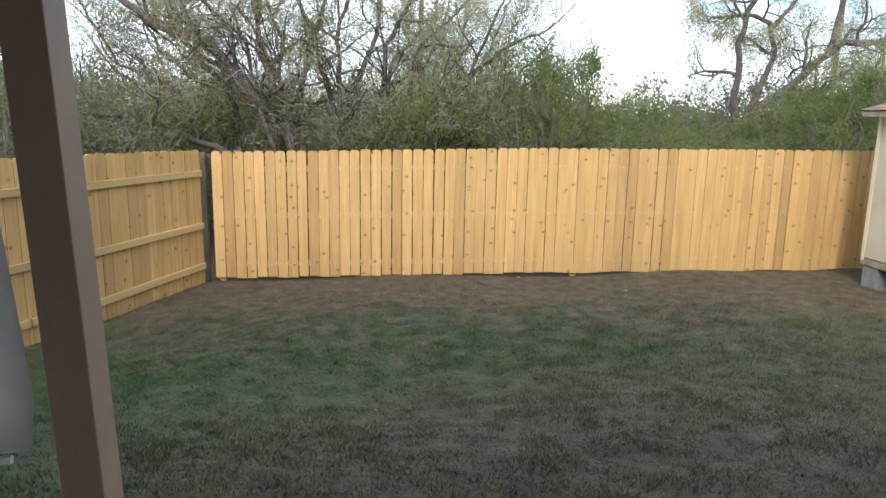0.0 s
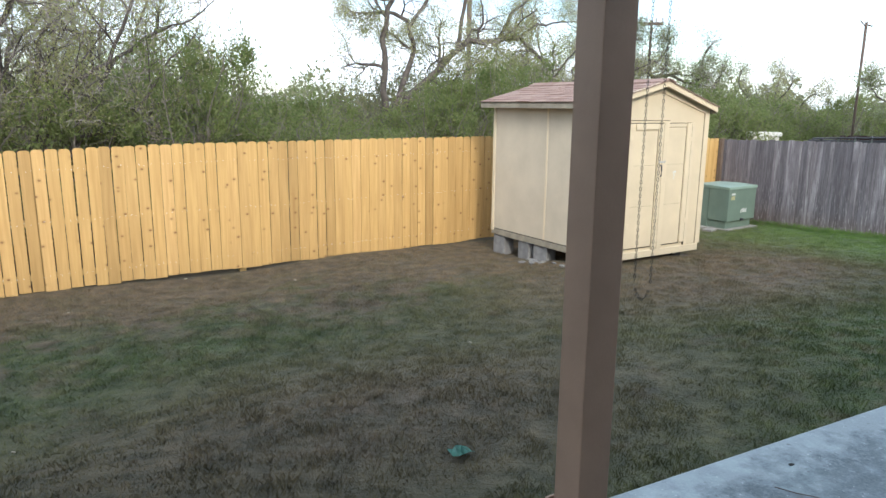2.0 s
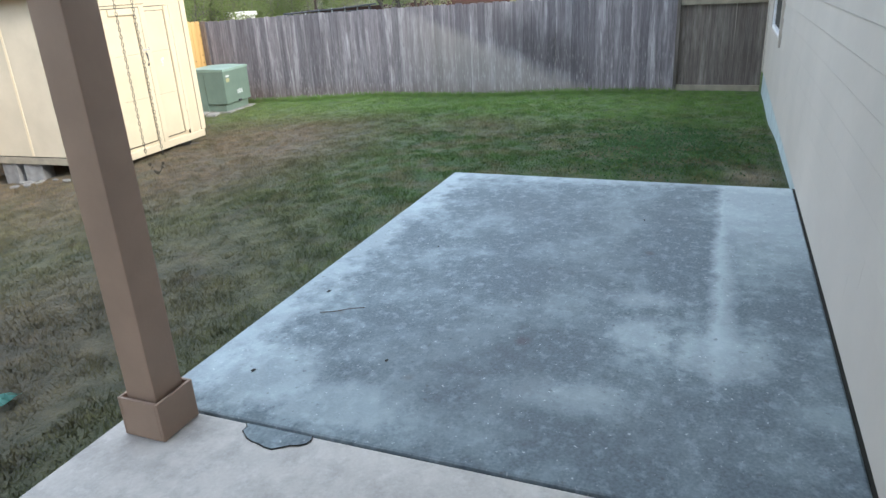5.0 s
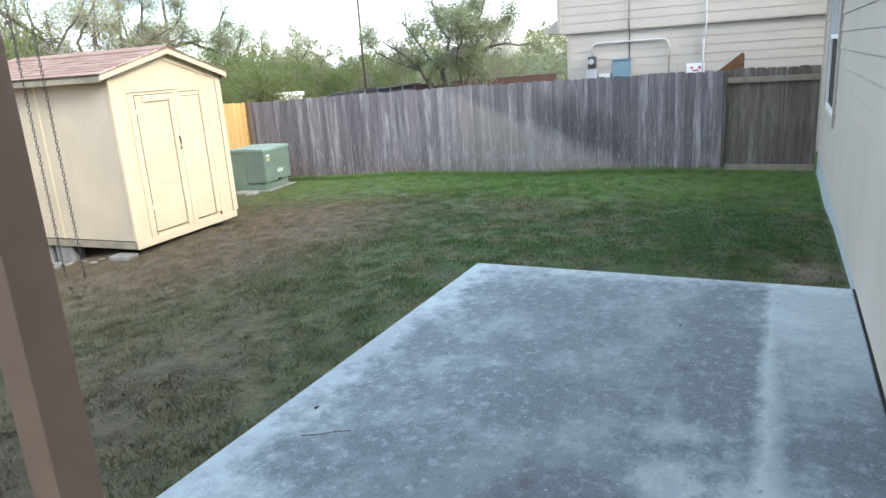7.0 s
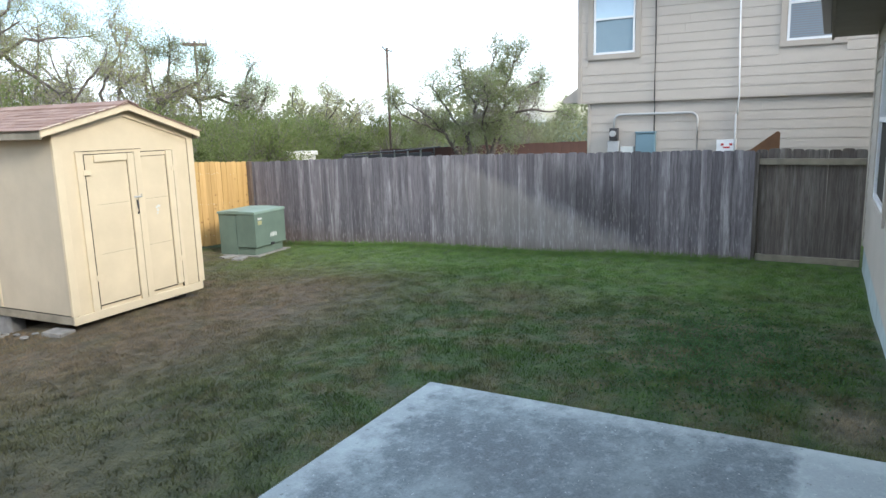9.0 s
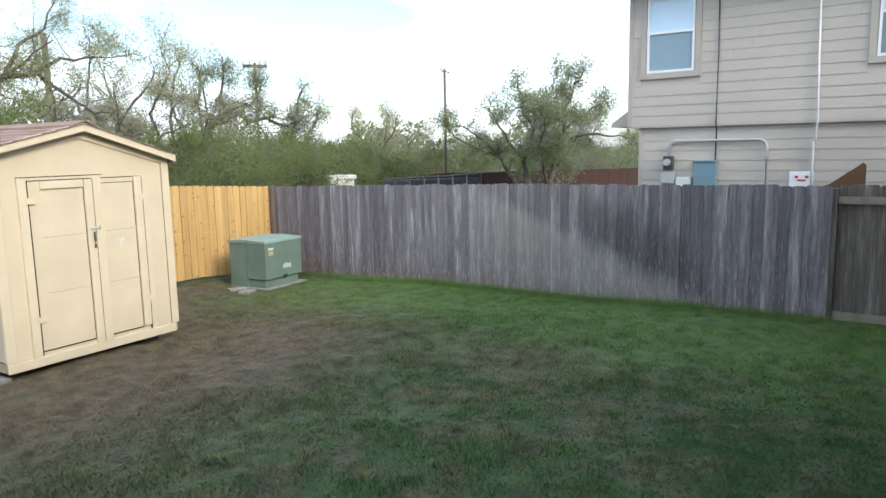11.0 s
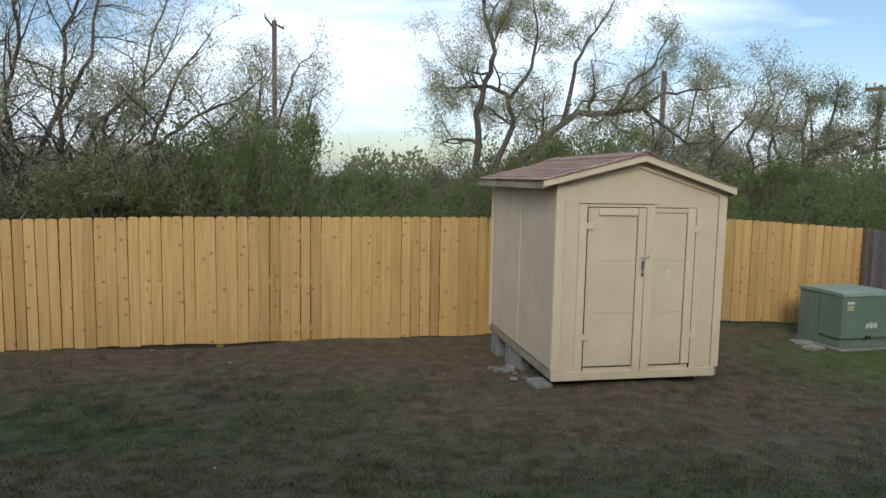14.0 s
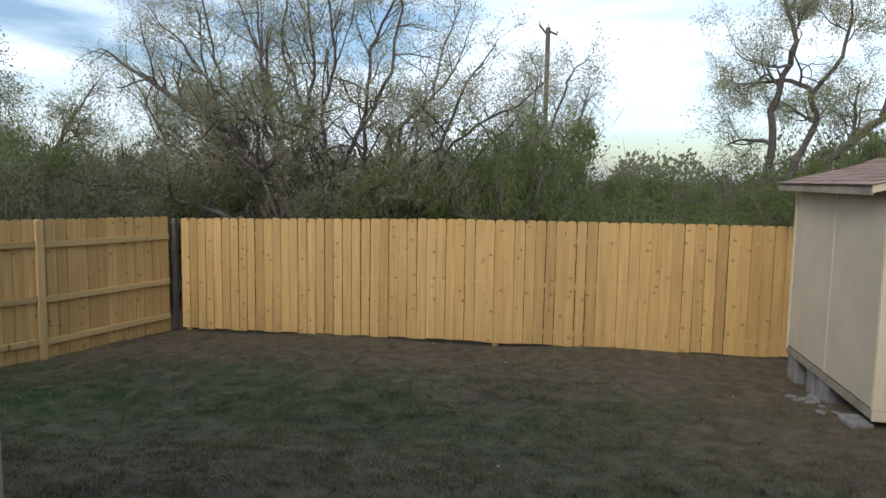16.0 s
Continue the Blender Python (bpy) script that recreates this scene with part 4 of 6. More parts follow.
    for x, z in ((L0 + 0.01, 0.15), (L0 + 0.01, 1.28), (R1 + 0.01, 0.15), (R1 + 0.01, 1.25)):
        part("hinge", boxed(x - 0.045, x + 0.045, -0.034, -0.029, z, z + 0.06, 0.002), SHED_TRIM, s)
    bm = bmesh.new()
    rnd = random.Random(3)
    for _ in range(5):
        a, b, r = rnd.gauss(1.225, 0.022), rnd.gauss(0.825, 0.025), rnd.uniform(0.010, 0.022)
        prism(bm, [(a + r * math.cos(k) * rnd.uniform(.6, 1), b + r * math.sin(k) * rnd.uniform(.6, 1)) for k in (0, 1, 2, 3, 4, 5)], "y", -0.0078, -0.006)
    part("paint_spatter", bm, LABEL, s, "pale scuffed spatter on the door")
    # roof: deck, rakes, eave boards and shingles
    OV, F = 0.155, 0.115
    rise = lambda x: EV + 0.02 + slope * mid - (0.26 if x < mid else 0.315) * abs(x - mid)
    OV = 0.185
    for sgn, e in ((-1, -0.185), (1, W + 0.048)):
        bm = bmesh.new()
        prism(bm, [(e, rise(e)), (mid, rise(mid)), (mid, rise(mid) + 0.02), (e, rise(e) + 0.02)], "y", -F + 0.02, D + 0.10)
        part("roof_deck", bm, FASCIA, s)
        bm = bmesh.new()
        prism(bm, [(e, rise(e) - 0.045), (mid, rise(mid) - 0.048), (mid, rise(mid) + 0.035), (e, rise(e) + 0.032)], "y", -F, -F + 0.02)
        part("rake_board", bm, SHED_TRIM, s)
        bm = bmesh.new()
        side = 0.0 if sgn < 0 else W
        prism(bm, [(side - sgn * 0.08, rise(side - sgn * 0.08) - 0.10), (mid, rise(mid) - 0.115), (mid, rise(mid) - 0.015), (side, rise(side) - 0.005)], "y", -0.018, 0.0)
        part("gable_trim", bm, SHED_TRIM, s)
        part("eave_board", boxed(min(e, e - sgn * 0.02), max(e, e - sgn * 0.02), -F + 0.0205, D + 0.10, rise(e) - 0.065, rise(e) + 0.02, 0.003), FASCIA, s)
    return s, mid, rise, OV, F, D, W


SHED_INFO = shed()


def shed_shingles(s, mid, rise, OV, F, D, W):
    rnd = random.Random(8)
    tab, expo = 0.30, 0.135
    meshes = []
    for k in range(3):
        bm = bmesh.new()
        box(bm, 0.004, tab - 0.004, 0, 0.16, 0, 0.006 + 0.002 * k, 0.0015)
        meshes.append(mesh_of("shingle", bm, SHINGLE))
    for sgn, e in ((-1, -OV - 0.02), (1, W + 0.068)):
        ang = math.atan2(rise(mid) - rise(e), abs(e - mid))
        length = abs(e - mid) / math.cos(ang)
        for r in range(int(length / expo)):
            y = -F - 0.02 - (r % 2) * tab / 2
            while y < D + 0.1:
                y0 = max(y, -F - 0.02)
                w = min(y + tab, D + 0.12) - y0
                if w > 0.03:
                    d = r * expo
                    x = e - sgn * d * math.cos(ang)
                    z = rise(e) + 0.022 + d * math.sin(ang) + 0.004
                    m = Matrix.Translation((x, y0 if sgn > 0 else y0 + w, z)) @ Matrix.Rotation(radians(90 if sgn > 0 else -90), 4, "Z") @ Matrix.Rotation(ang - 0.04, 4, "X") @ Matrix.Diagonal((w / tab, min(1.0, (length - d) / 0.16), 1, 1))
                    link("shingle", meshes[rnd.randrange(3)], s, m)
                y += tab
    for k in range(9):
        y = -F - 0.02 + k * 0.30
        bm = bmesh.new()
        prism(bm, [(mid - 0.13, rise(mid) - 0.002), (mid, rise(mid) + 0.045), (mid + 0.13, rise(mid) - 0.002), (mid + 0.13, rise(mid) + 0.010), (mid, rise(mid) + 0.055), (mid - 0.13, rise(mid) + 0.010)], "y", y, min(y + 0.305, D + 0.12))
        part("ridge_shingle", bm, SHINGLE, s)


def shed_blocks():
    rnd = random.Random(5)
    inv = SHED
    for (x, y, rot) in ((0.11, 2.27, 1), (0.12, 1.66, -6), (0.12, 1.29, 5), (1.6, 2.3, 0), (1.6, 1.2, 0), (1.6, 0.3, 0)):
        p = inv @ Vector((x, y, 0))
        g = gz(p.x, p.y)
        top = -0.278
        t = thing("concrete_block", "grey concrete block under the edge of the shed", "concrete block", at=Matrix.Translation((p.x, p.y, top)) @ Matrix.Rotation(radians(rot + 3), 4, "Z"), group="shed support blocks")
        h = max(0.08, top - g + 0.05)
        bm = bmesh.new()
        box(bm, -0.095, 0.095, -0.14, 0.14, -h, 0, 0.014)
        part("body", bm, BLOCK, t)
    p = inv @ Vector((-0.05, 0.20, 0))
    t = thing("paving_stone", "flat pale paving stone under the shed corner", "paving stone", at=Matrix.Translation((p.x, p.y, gz(p.x, p.y))) @ Matrix.Rotation(radians(8), 4, "Z"))
    part("body", boxed(-0.10, 0.09, -0.14, 0.14, -0.03, 0.035, 0.01), PALE_STONE, t)
    for k in range(13):
        x, y = rnd.uniform(-0.30, 0.0), rnd.uniform(0.45, 1.5)
        p = inv @ Vector((x, y, 0))
        bm = bmesh.new()
        bmesh.ops.create_icosphere(bm, subdivisions=1, radius=1)
        sx, sy, sz = rnd.uniform(0.03, 0.11), rnd.uniform(0.03, 0.08), rnd.uniform(0.012, 0.03)
        for v in bm.verts:
            v.co = Vector((v.co.x * sx * rnd.uniform(.8, 1.1), v.co.y * sy * rnd.uniform(.8, 1.1), v.co.z * sz))
        t = tagged(part("rubble_stone", bm, PALE_STONE if k % 3 else BLOCK, at=Matrix.Translation((p.x, p.y, gz(p.x, p.y) + 0.012)) @ Matrix.Rotation(rnd.uniform(0, 3), 4, "Z")), "flat piece of broken concrete beside the shed", "stone", "rubble by the shed")


shed_blocks()

# ---- transformer ----


def transformer():
    at = Matrix.Translation((11.30, 9.27, -0.53)) @ Matrix.Rotation(radians(7), 4, "Z")
    t = thing("utility_transformer", "green metal pad-mounted transformer box standing in the fence corner", "transformer", at=at)
    W, D, H = 0.90, 0.80, 0.80
    part("tank", boxed(0.008, W - 0.02, 0.42, D, 0.02, H - 0.03, 0.008), GREEN_METAL, t)
    part("base", boxed(0.03, W - 0.05, 0.05, 0.42, 0.02, 0.20, 0.006), GREEN_METAL, t)
    hood = part("hood", boxed(0.0, W, 0.0, 0.412, 0.16, H - 0.035, 0.01), GREEN_METAL, t, "green hinged front hood")
    bm = bmesh.new()
    prism(bm, [(-0.015, H - 0.04), (0.0, H - 0.0), (D * 0.5, H + 0.015), (D + 0.01, H - 0.0), (D + 0.015, H - 0.04)], "x", -0.012, W + 0.012)
    part("lid", bm, GREEN_TOP, t, "paler green top")
    part("label", boxed(0.08, 0.20, -0.003, 0.0, H - 0.15, H - 0.115), LABEL, hood, "faded label strip")
    part("label", boxed(0.08, 0.19, -0.003, 0.0, H - 0.24, H - 0.17), YELLOW_LABEL, hood, "faded label")
    bars = bmesh.new()
    for i in range(5):
        box(bars, 0.42 + i * 0.040, 0.42 + i * 0.040 + 0.028, -0.003, 0.0, 0.30 + 0.012 * (i % 2), 0.37 + 0.01 * (i % 3))
    part("label", bars, LABEL, hood, "worn pale lettering")
    part("latch", boxed(0.42, 0.50, -0.03, 0.0, 0.155, 0.20, 0.005), DARK_METAL, hood)
    pad = tagged(part("concrete_pad", boxed(-0.03, W + 0.05, -0.06, D + 0.06, -0.08, 0.02, 0.01), PALE_STONE, at=at), "pale concrete pad under the transformer", "concrete pad")
    for x, y, r in ((-0.30, 0.15, 20), (-0.22, 0.45, -15)):
        p = at @ Vector((x, y, 0))
        st = tagged(part("paving_stone", boxed(-0.14, 0.14, -0.09, 0.09, -0.02, 0.03, 0.008), PALE_STONE, at=Matrix.Translation((p.x, p.y, gz(p.x, p.y) + 0.01)) @ Matrix.Rotation(radians(r), 4, "Z")), "flat pale stone beside the transformer", "paving stone")


transformer()

# ---- neighbour's house ----


def sash_window(name, label, x, y0, y1, z0, zm, z1, blind):
    w = thing(name, label, "window", kind="structure")
    part("casing", rect_frame(bmesh.new(), "x", x - 0.02, 0.02, y0 - 0.11, y1 + 0.11, z0 - 0.10, z1 + 0.11, 0.10), NB_TRIM, w)
    part("window_frame", rect_frame(bmesh.new(), "x", x - 0.005, 0.03, y0, y1, z0, z1, 0.04), WHITE_VINYL, w)
    part("meeting_rail", boxed(x - 0.035, x + 0.02, y0 + 0.04, y1 - 0.04, zm - 0.02, zm + 0.02, 0.003), WHITE_VINYL, w)
    part("pane", boxed(x - 0.009, x - 0.004, y0 + 0.04, y1 - 0.04, zm + 0.02, z1 - 0.04), SKY_REFLECTION, w, "glossy upper pane with a painted pale blue sky reflection")
    part("pane", boxed(x - 0.010, x - 0.005, y0 + 0.04, y1 - 0.04, z0 + 0.04, zm - 0.02), SCREEN, w, "blue-grey screened lower pane")
    if blind:
        z = z0 + 0.05
        while z < z1 - 0.06:
            part("blind_slat", boxed(x - 0.022, x - 0.013, y0 + 0.045, y1 - 0.045, z, z + 0.022), BLIND if z < zm else WHITE_VINYL, w)
            z += 0.04


def neighbour():
    before = set(bpy.data.objects)
    XL, XU = 16.34, 16.28
    low = tagged(part("wall_neighbour_lower", boxed(XL, XL + 7, -9, 4.83, -1.0, 2.05), SIDING_NB), "beige lap siding ground floor of the next house", "house", kind="structure")
    up = bmesh.new()
    box(up, XU, XU + 7, -9, 5.03, 2.05, 4.45)
    up = tagged(part("wall_neighbour_upper", up, SIDING_NB), "beige lap siding upper floor of the next house", "house", kind="structure")
    wins = ((3.90, 4.72, 2.98, 3.655, 4.24), (0.42, 1.24, 2.98, 3.62, 4.24))
    siding(low, "x", XL, -7.5, 4.79, 0.42, 2.05, 0.172, SIDING_NB, -1, seed=3, thick=0.015)
    siding(up, "x", XU, -7.5, 4.97, 2.07, 4.44, 0.1715, SIDING_NB, -1, holes=[(a - 0.11, b + 0.11, c - 0.1, e + 0.11) for a, b, c, d, e in wins], seed=4, thick=0.015)
    part("corner_board", boxed(XU - 0.03, XU + 0.05, 4.97, 5.05, 2.05, 4.44, 0.003), NB_TRIM, up)
    part("corner_board", boxed(XL - 0.03, XL + 0.05, 4.79, 4.85, -0.9, 2.03, 0.003), NB_TRIM, low)
    part("band_board", boxed(XU - 0.022, XU, -7.5, 5.03, 2.03, 2.068, 0.003), NB_TRIM, up)
    sash_window("window_2", "white sash window with painted sky reflection in beige casing", XU, *wins[0], False)
    sash_window("window_3", "white sash window with closed horizontal blinds", XU, *wins[1], True)
    r = thing("roof_neighbour", "dark shingled roof of the next house with wide eaves", "roof", kind="structure")
    part("eave", boxed(XU - 0.45, XU + 7.4, -9.4, 5.32, 4.45, 4.60, 0.01), DARK_METAL, r)
    bm = bmesh.new()
    prism(bm, [(XU - 0.5, 4.60), (XU + 3.5, 6.6), (XU + 7.5, 4.60)], "y", -9.4, 5.30)
    part("roof_deck", bm, ROOF_GREY, r)
    bm = bmesh.new()
    prism(bm, [(5.055, 2.06), (5.38, 2.06), (5.38, 2.13), (5.055, 2.36)], "x", XU + 0.05, XU + 4)
    tagged(part("porch_roof", bm, NB_TRIM), "low beige side roof on the corner of the next house", "roof", kind="structure")
    cable = lambda name, pts, r, mat, lab, cat: tagged(part(name, tube(bmesh.new(), pts, r), mat, smooth=True), lab, cat)
    cable("service_cable", [(XU - 0.035, 3.52, 4.44), (XU - 0.035, 3.50, 3.2), (XU - 0.04, 3.50, 2.1), (XL - 0.04, 3.50, 1.95), (XL - 0.04, 3.51, 0.6)], 0.012, DARK_METAL, "thin black cable running down the beige wall", "cable")
    cable("conduit", [(XU - 0.045, 2.03, 4.44), (XU - 0.045, 2.0, 3.0), (XU - 0.045, 1.97, 2.06), (XL - 0.06, 1.99, 1.95), (XL - 0.05, 1.99, 1.72)], 0.014, WHITE_VINYL, "white vertical conduit on the beige wall", "conduit")
    cable("conduit", [(XL - 0.05, 2.02, 1.74), (XL - 0.05, 2.02, 0.6)], 0.02, GREY_METAL, "grey lower conduit below the jetty", "conduit")
    arch = [(XL - 0.06, 4.29, 1.52)] + [(XL - 0.06, 4.29 - 0.12 + 0.12 * math.cos(a), 1.66 + 0.13 * math.sin(a)) for a in (0.3, 0.8, 1.2, 1.57)] + [(XL - 0.06, 2.83 + 0.14 * math.cos(a), 1.65 + 0.14 * math.sin(a)) for a in (1.57, 2.0, 2.5, 3.14)] + [(XL - 0.06, 2.69, 0.6)]
    cable("meter_conduit", arch, 0.024, GREY_METAL, "grey bent conduit arching from the electricity meter", "conduit")
    m = thing("electricity_meter", "small grey electricity meter with a round glass dial", "meter")
    part("housing", boxed(XL - 0.16, XL - 0.025, 4.20, 4.36, 1.28, 1.53, 0.01), DARK_METAL, m)
    bm = bmesh.new()
    tube(bm, [(XL - 0.155, 4.28, 1.42), (XL - 0.23, 4.28, 1.42)], 0.06, 14)
    part("dial", bm, GREY_METAL, m)
    part("foot_box", boxed(XL - 0.14, XL - 0.025, 4.17, 4.40, 1.05, 1.275, 0.01), GREY_METAL, m)
    b = thing("meter_cabinet", "blue-grey flat metal cabinet on the beige wall", "cabinet")
    part("body", boxed(XL - 0.14, XL - 0.025, 3.46, 3.84, 0.95, 1.42, 0.012), BLUE_BOX, b)
    part("lid", boxed(XL - 0.16, XL - 0.02, 3.45, 3.85, 1.42, 1.45, 0.006), BLUE_BOX, b)
    b = thing("junction_box", "small grey junction box on the beige wall", "junction box")
    part("body", boxed(XL - 0.12, XL - 0.025, 3.88, 4.14, 0.98, 1.16, 0.01), LABEL, b)
    s = thing("warning_sign", "white board with red marks on the beige wall", "sign")
    part("board", boxed(XL - 0.05, XL - 0.025, 1.99, 2.34, 1.0, 1.27, 0.004), WHITE_VINYL, s)
    bars = bmesh.new()
    box(bars, XL - 0.055, XL - 0.05, 2.06, 2.11, 1.16, 1.20)
    box(bars, XL - 0.055, XL - 0.05, 2.21, 2.26, 1.16, 1.20)
    box(bars, XL - 0.055, XL - 0.05, 2.10, 2.22, 1.11, 1.14)
    part("marks", bars, RED_PAINT, s)
    p = bmesh.new()
    prism(p, [(1.16, -0.4), (1.16, 1.42), (1.20, 1.45), (1.58, 1.16), (2.1, 1.0), (2.1, -0.4)], "x", 14.5, 14.53)
    t = tagged(part("board_screen", p, STAIN_WOOD), "brown stained plank screen behind the grey fence", "fence panel")
    shift = Matrix.Translation((4.0, 0.47, 1.73)) @ Matrix.Scale(0.935, 4) @ Matrix.Translation((-4.0, -0.47, -1.73))
    for ob in set(bpy.data.objects) - before:
        if ob.parent is None:
            ob.matrix_basis = shift @ ob.matrix_basis


neighbour()

# ---- trees and bushes ----


class Growth:
    """Collects tapered segments and leaf places of one plant."""

    def __init__(self, seed):
        self.r = np.random.default_rng(seed)
        self.seg, self.ends = [], []

    def limb(self, pts, r0, r1, level, spec):
        """A limb along given points, with side branches."""
        pts = [np.array(p, float) for p in pts]
        fine = []
        for a, b in zip(pts, pts[1:]):
            n = max(2, int(np.linalg.norm(b - a) / 0.22))
            for k in range(n):
                fine.append(a + (b - a) * k / n + self.r.normal(0, 0.02, 3))
        fine.append(pts[-1])
        n = len(fine) - 1
        for i in range(n):
            ra, rb = r0 + (r1 - r0) * i / n, r0 + (r1 - r0) * (i + 1) / n
            self.seg.append((fine[i], fine[i + 1], ra, rb, level))
            if i > n * spec["bare"] and self.r.random() < spec["side"]:
                self.branch(fine[i], self.turn((fine[i + 1] - fine[i]), 0.9), rb * 0.6, spec["len"] * self.r.uniform(0.6, 1.1), level + 1, spec)
        self.branch(fine[-1], fine[-1] - fine[-2], r1, spec["len"] * 0.9, level + 1, spec)

    def turn(self, d, amount):
        d = d / (np.linalg.norm(d) + 1e-9)
        v = d + self.r.normal(0, amount, 3) * np.array([1, 1, 0.8])
        return v / np.linalg.norm(v)

    def branch(self, p, d, r, length, level, spec):
        n = 6 if level < 3 else 4
        step = length / n
        d = d / np.linalg.norm(d)
        for i in range(n):
            d = d + self.r.normal(0, spec["gnarl"], 3)
            d[2] += spec["up"] if level < 3 else spec["droop"]
            d /= np.linalg.norm(d)
            q = p + d * step
            rb = max(r * (1 - 0.6 * (i + 1) / n), 0.0035)
            ra = max(r * (1 - 0.6 * i / n), 0.0035)
            self.seg.append((p, q, ra, rb, level))
            p = q
            if level < spec["levels"]:
                for _ in range(spec["kids"] if i > 0 else 1):
                    if self.r.random() < 0.75:
                        self.branch(p, self.turn(d, 0.75), rb * 0.62, length * self.r.uniform(0.45, 0.75), level + 1, spec)
            else:
                self.ends.append((p, d))
        return

    def tubes(self, levels, sides):
        S = [s for s in self.seg if s[4] in levels]
        if not S:
            return np.zeros((0, 3)), np.zeros((0, 4), int)
        a, b = np.array([s[0] for s in S]), np.array([s[1] for s in S])
        ra, rb = np.array([s[2] for s in S]), np.array([s[3] for s in S])
        d = b - a
        L = np.linalg.norm(d, axis=1, keepdims=True)
        d /= L
        b = b + d * np.minimum(rb[:, None] * 0.4, 0.02)
        ref = np.where(np.abs(d[:, 2:3]) > 0.9, np.array([[1.0, 0, 0]]), np.array([[0, 0, 1.0]]))
        u = np.cross(d, ref)
        u /= np.linalg.norm(u, axis=1, keepdims=True)
        w = np.cross(d, u)
        ring = []
        for c, r in ((a, ra), (b, rb)):
            for k in range(sides):
                t = 2 * math.pi * k / sides
                ring.append(c + (u * math.cos(t) + w * math.sin(t)) * r[:, None])
        V = np.stack(ring, 1)
        n = len(S)
        base = (np.arange(n) * 2 * sides)[:, None]
        F = [np.concatenate([base + k, base + (k + 1) % sides, base + sides + (k + 1) % sides, base + sides + k], 1) for k in range(sides)]
        return V.reshape(-1, 3), np.concatenate(F)


def strips(r, pos, direction, length, width):
    """Thin quads from pos along direction: leaves or fine twigs."""
    n = len(pos)
    side = np.cross(direction, r.normal(0, 1, (n, 3)))
    side /= np.linalg.norm(side, axis=1, keepdims=True) + 1e-9
    L, W = length[:, None], width[:, None]
    v = np.stack([pos - side * W * 0.25, pos + direction * L * 0.5 - side * W * 0.5, pos + direction * L, pos + direction * L * 0.5 + side * W * 0.5], 1)
    f = np.arange(n * 4).reshape(n, 4)
    return v.reshape(-1, 3), f


def unit(r, n, z=0.0):
    d = r.normal(0, 1, (n, 3))
    d[:, 2] += z
    return d / np.linalg.norm(d, axis=1, keepdims=True)


def tree(label, at, limbs, spec, seed, leaf_material, leaves=6, twigs=8, leaf=(0.07, 0.022), spread=0.16, scale=1.0, turn=0.0, category="tree", name="mesquite_tree"):
    t = thing(name, label, category, at=Matrix.Translation(at) @ Matrix.Rotation(radians(turn), 4, "Z") @ Matrix.Scale(scale, 4))
    g = Growth(seed)
    for pts, r0, r1 in limbs:
        g.limb(pts, r0, r1, 0, spec)
    V, F = g.tubes((0,), 8)
    o = quads("trunk", V, F, BARK, t)
    o.data.shade_smooth()
    V, F = g.tubes((1, 2), 5)
    quads("bough", V, F, BARK, t)
    r = g.r
    e = np.array([q[0] for q in g.ends])
    ed = np.array([q[1] for q in g.ends])
    V, F = np.zeros((0, 3)), np.zeros((0, 4), int)
    fine = [q for q in g.seg if q[4] > 2]
    if fine:
        fa, fb = np.array([q[0] for q in fine]), np.array([q[1] for q in fine])
        fl = np.linalg.norm(fb - fa, axis=1)
        v2, f2 = strips(r, fa, (fb - fa) / fl[:, None], fl * 1.15, np.array([max(0.011, 2.2 * q[2]) for q in fine]))
        F = np.concatenate([F, f2 + len(V)])
        V = np.concatenate([V, v2])
    if twigs:
        i = r.integers(0, len(e), len(e) * twigs)
        d = ed[i] * 0.8 + unit(r, len(i)) + np.array([0, 0, spec["droop"] * 2])
        d /= np.linalg.norm(d, axis=1, keepdims=True)
        v2, f2 = strips(r, e[i] + r.normal(0, 0.03, (len(i), 3)), d, r.uniform(0.12, 0.38, len(i)), r.uniform(0.005, 0.010, len(i)))
        F = np.concatenate([F, f2 + len(V)])
        V = np.concatenate([V, v2])
    quads("brushwood", V, F, TWIG, t)
    if leaves:
        i = r.integers(0, len(e), int(len(e) * leaves))
        keep = np.sin(e[i][:, 0] * 3.1 + seed) + np.sin(e[i][:, 1] * 2.7) + np.sin(e[i][:, 2] * 3.6) > -1.4
        i = i[keep]
        d = unit(r, len(i), -0.5)
        v, f = strips(r, e[i] + r.normal(0, spread, (len(i), 3)), d, r.uniform(0.6, 1.3, len(i)) * leaf[0], r.uniform(0.7, 1.3, len(i)) * leaf[1])
        quads("crown", v, f, leaf_material, t)
    return t


SPEC_WIDE = dict(bare=0.30, side=0.75, len=1.15, gnarl=0.17, up=0.05, droop=0.03, levels=3, kids=1)
SPEC_AIRY = dict(bare=0.5, side=0.7, len=1.25, gnarl=0.30, up=0.06, droop=0.0, levels=4, kids=1)
SPEC_SMALL = dict(bare=0.35, side=0.5, len=1.0, gnarl=0.32, up=0.04, droop=-0.02, levels=3, kids=2)


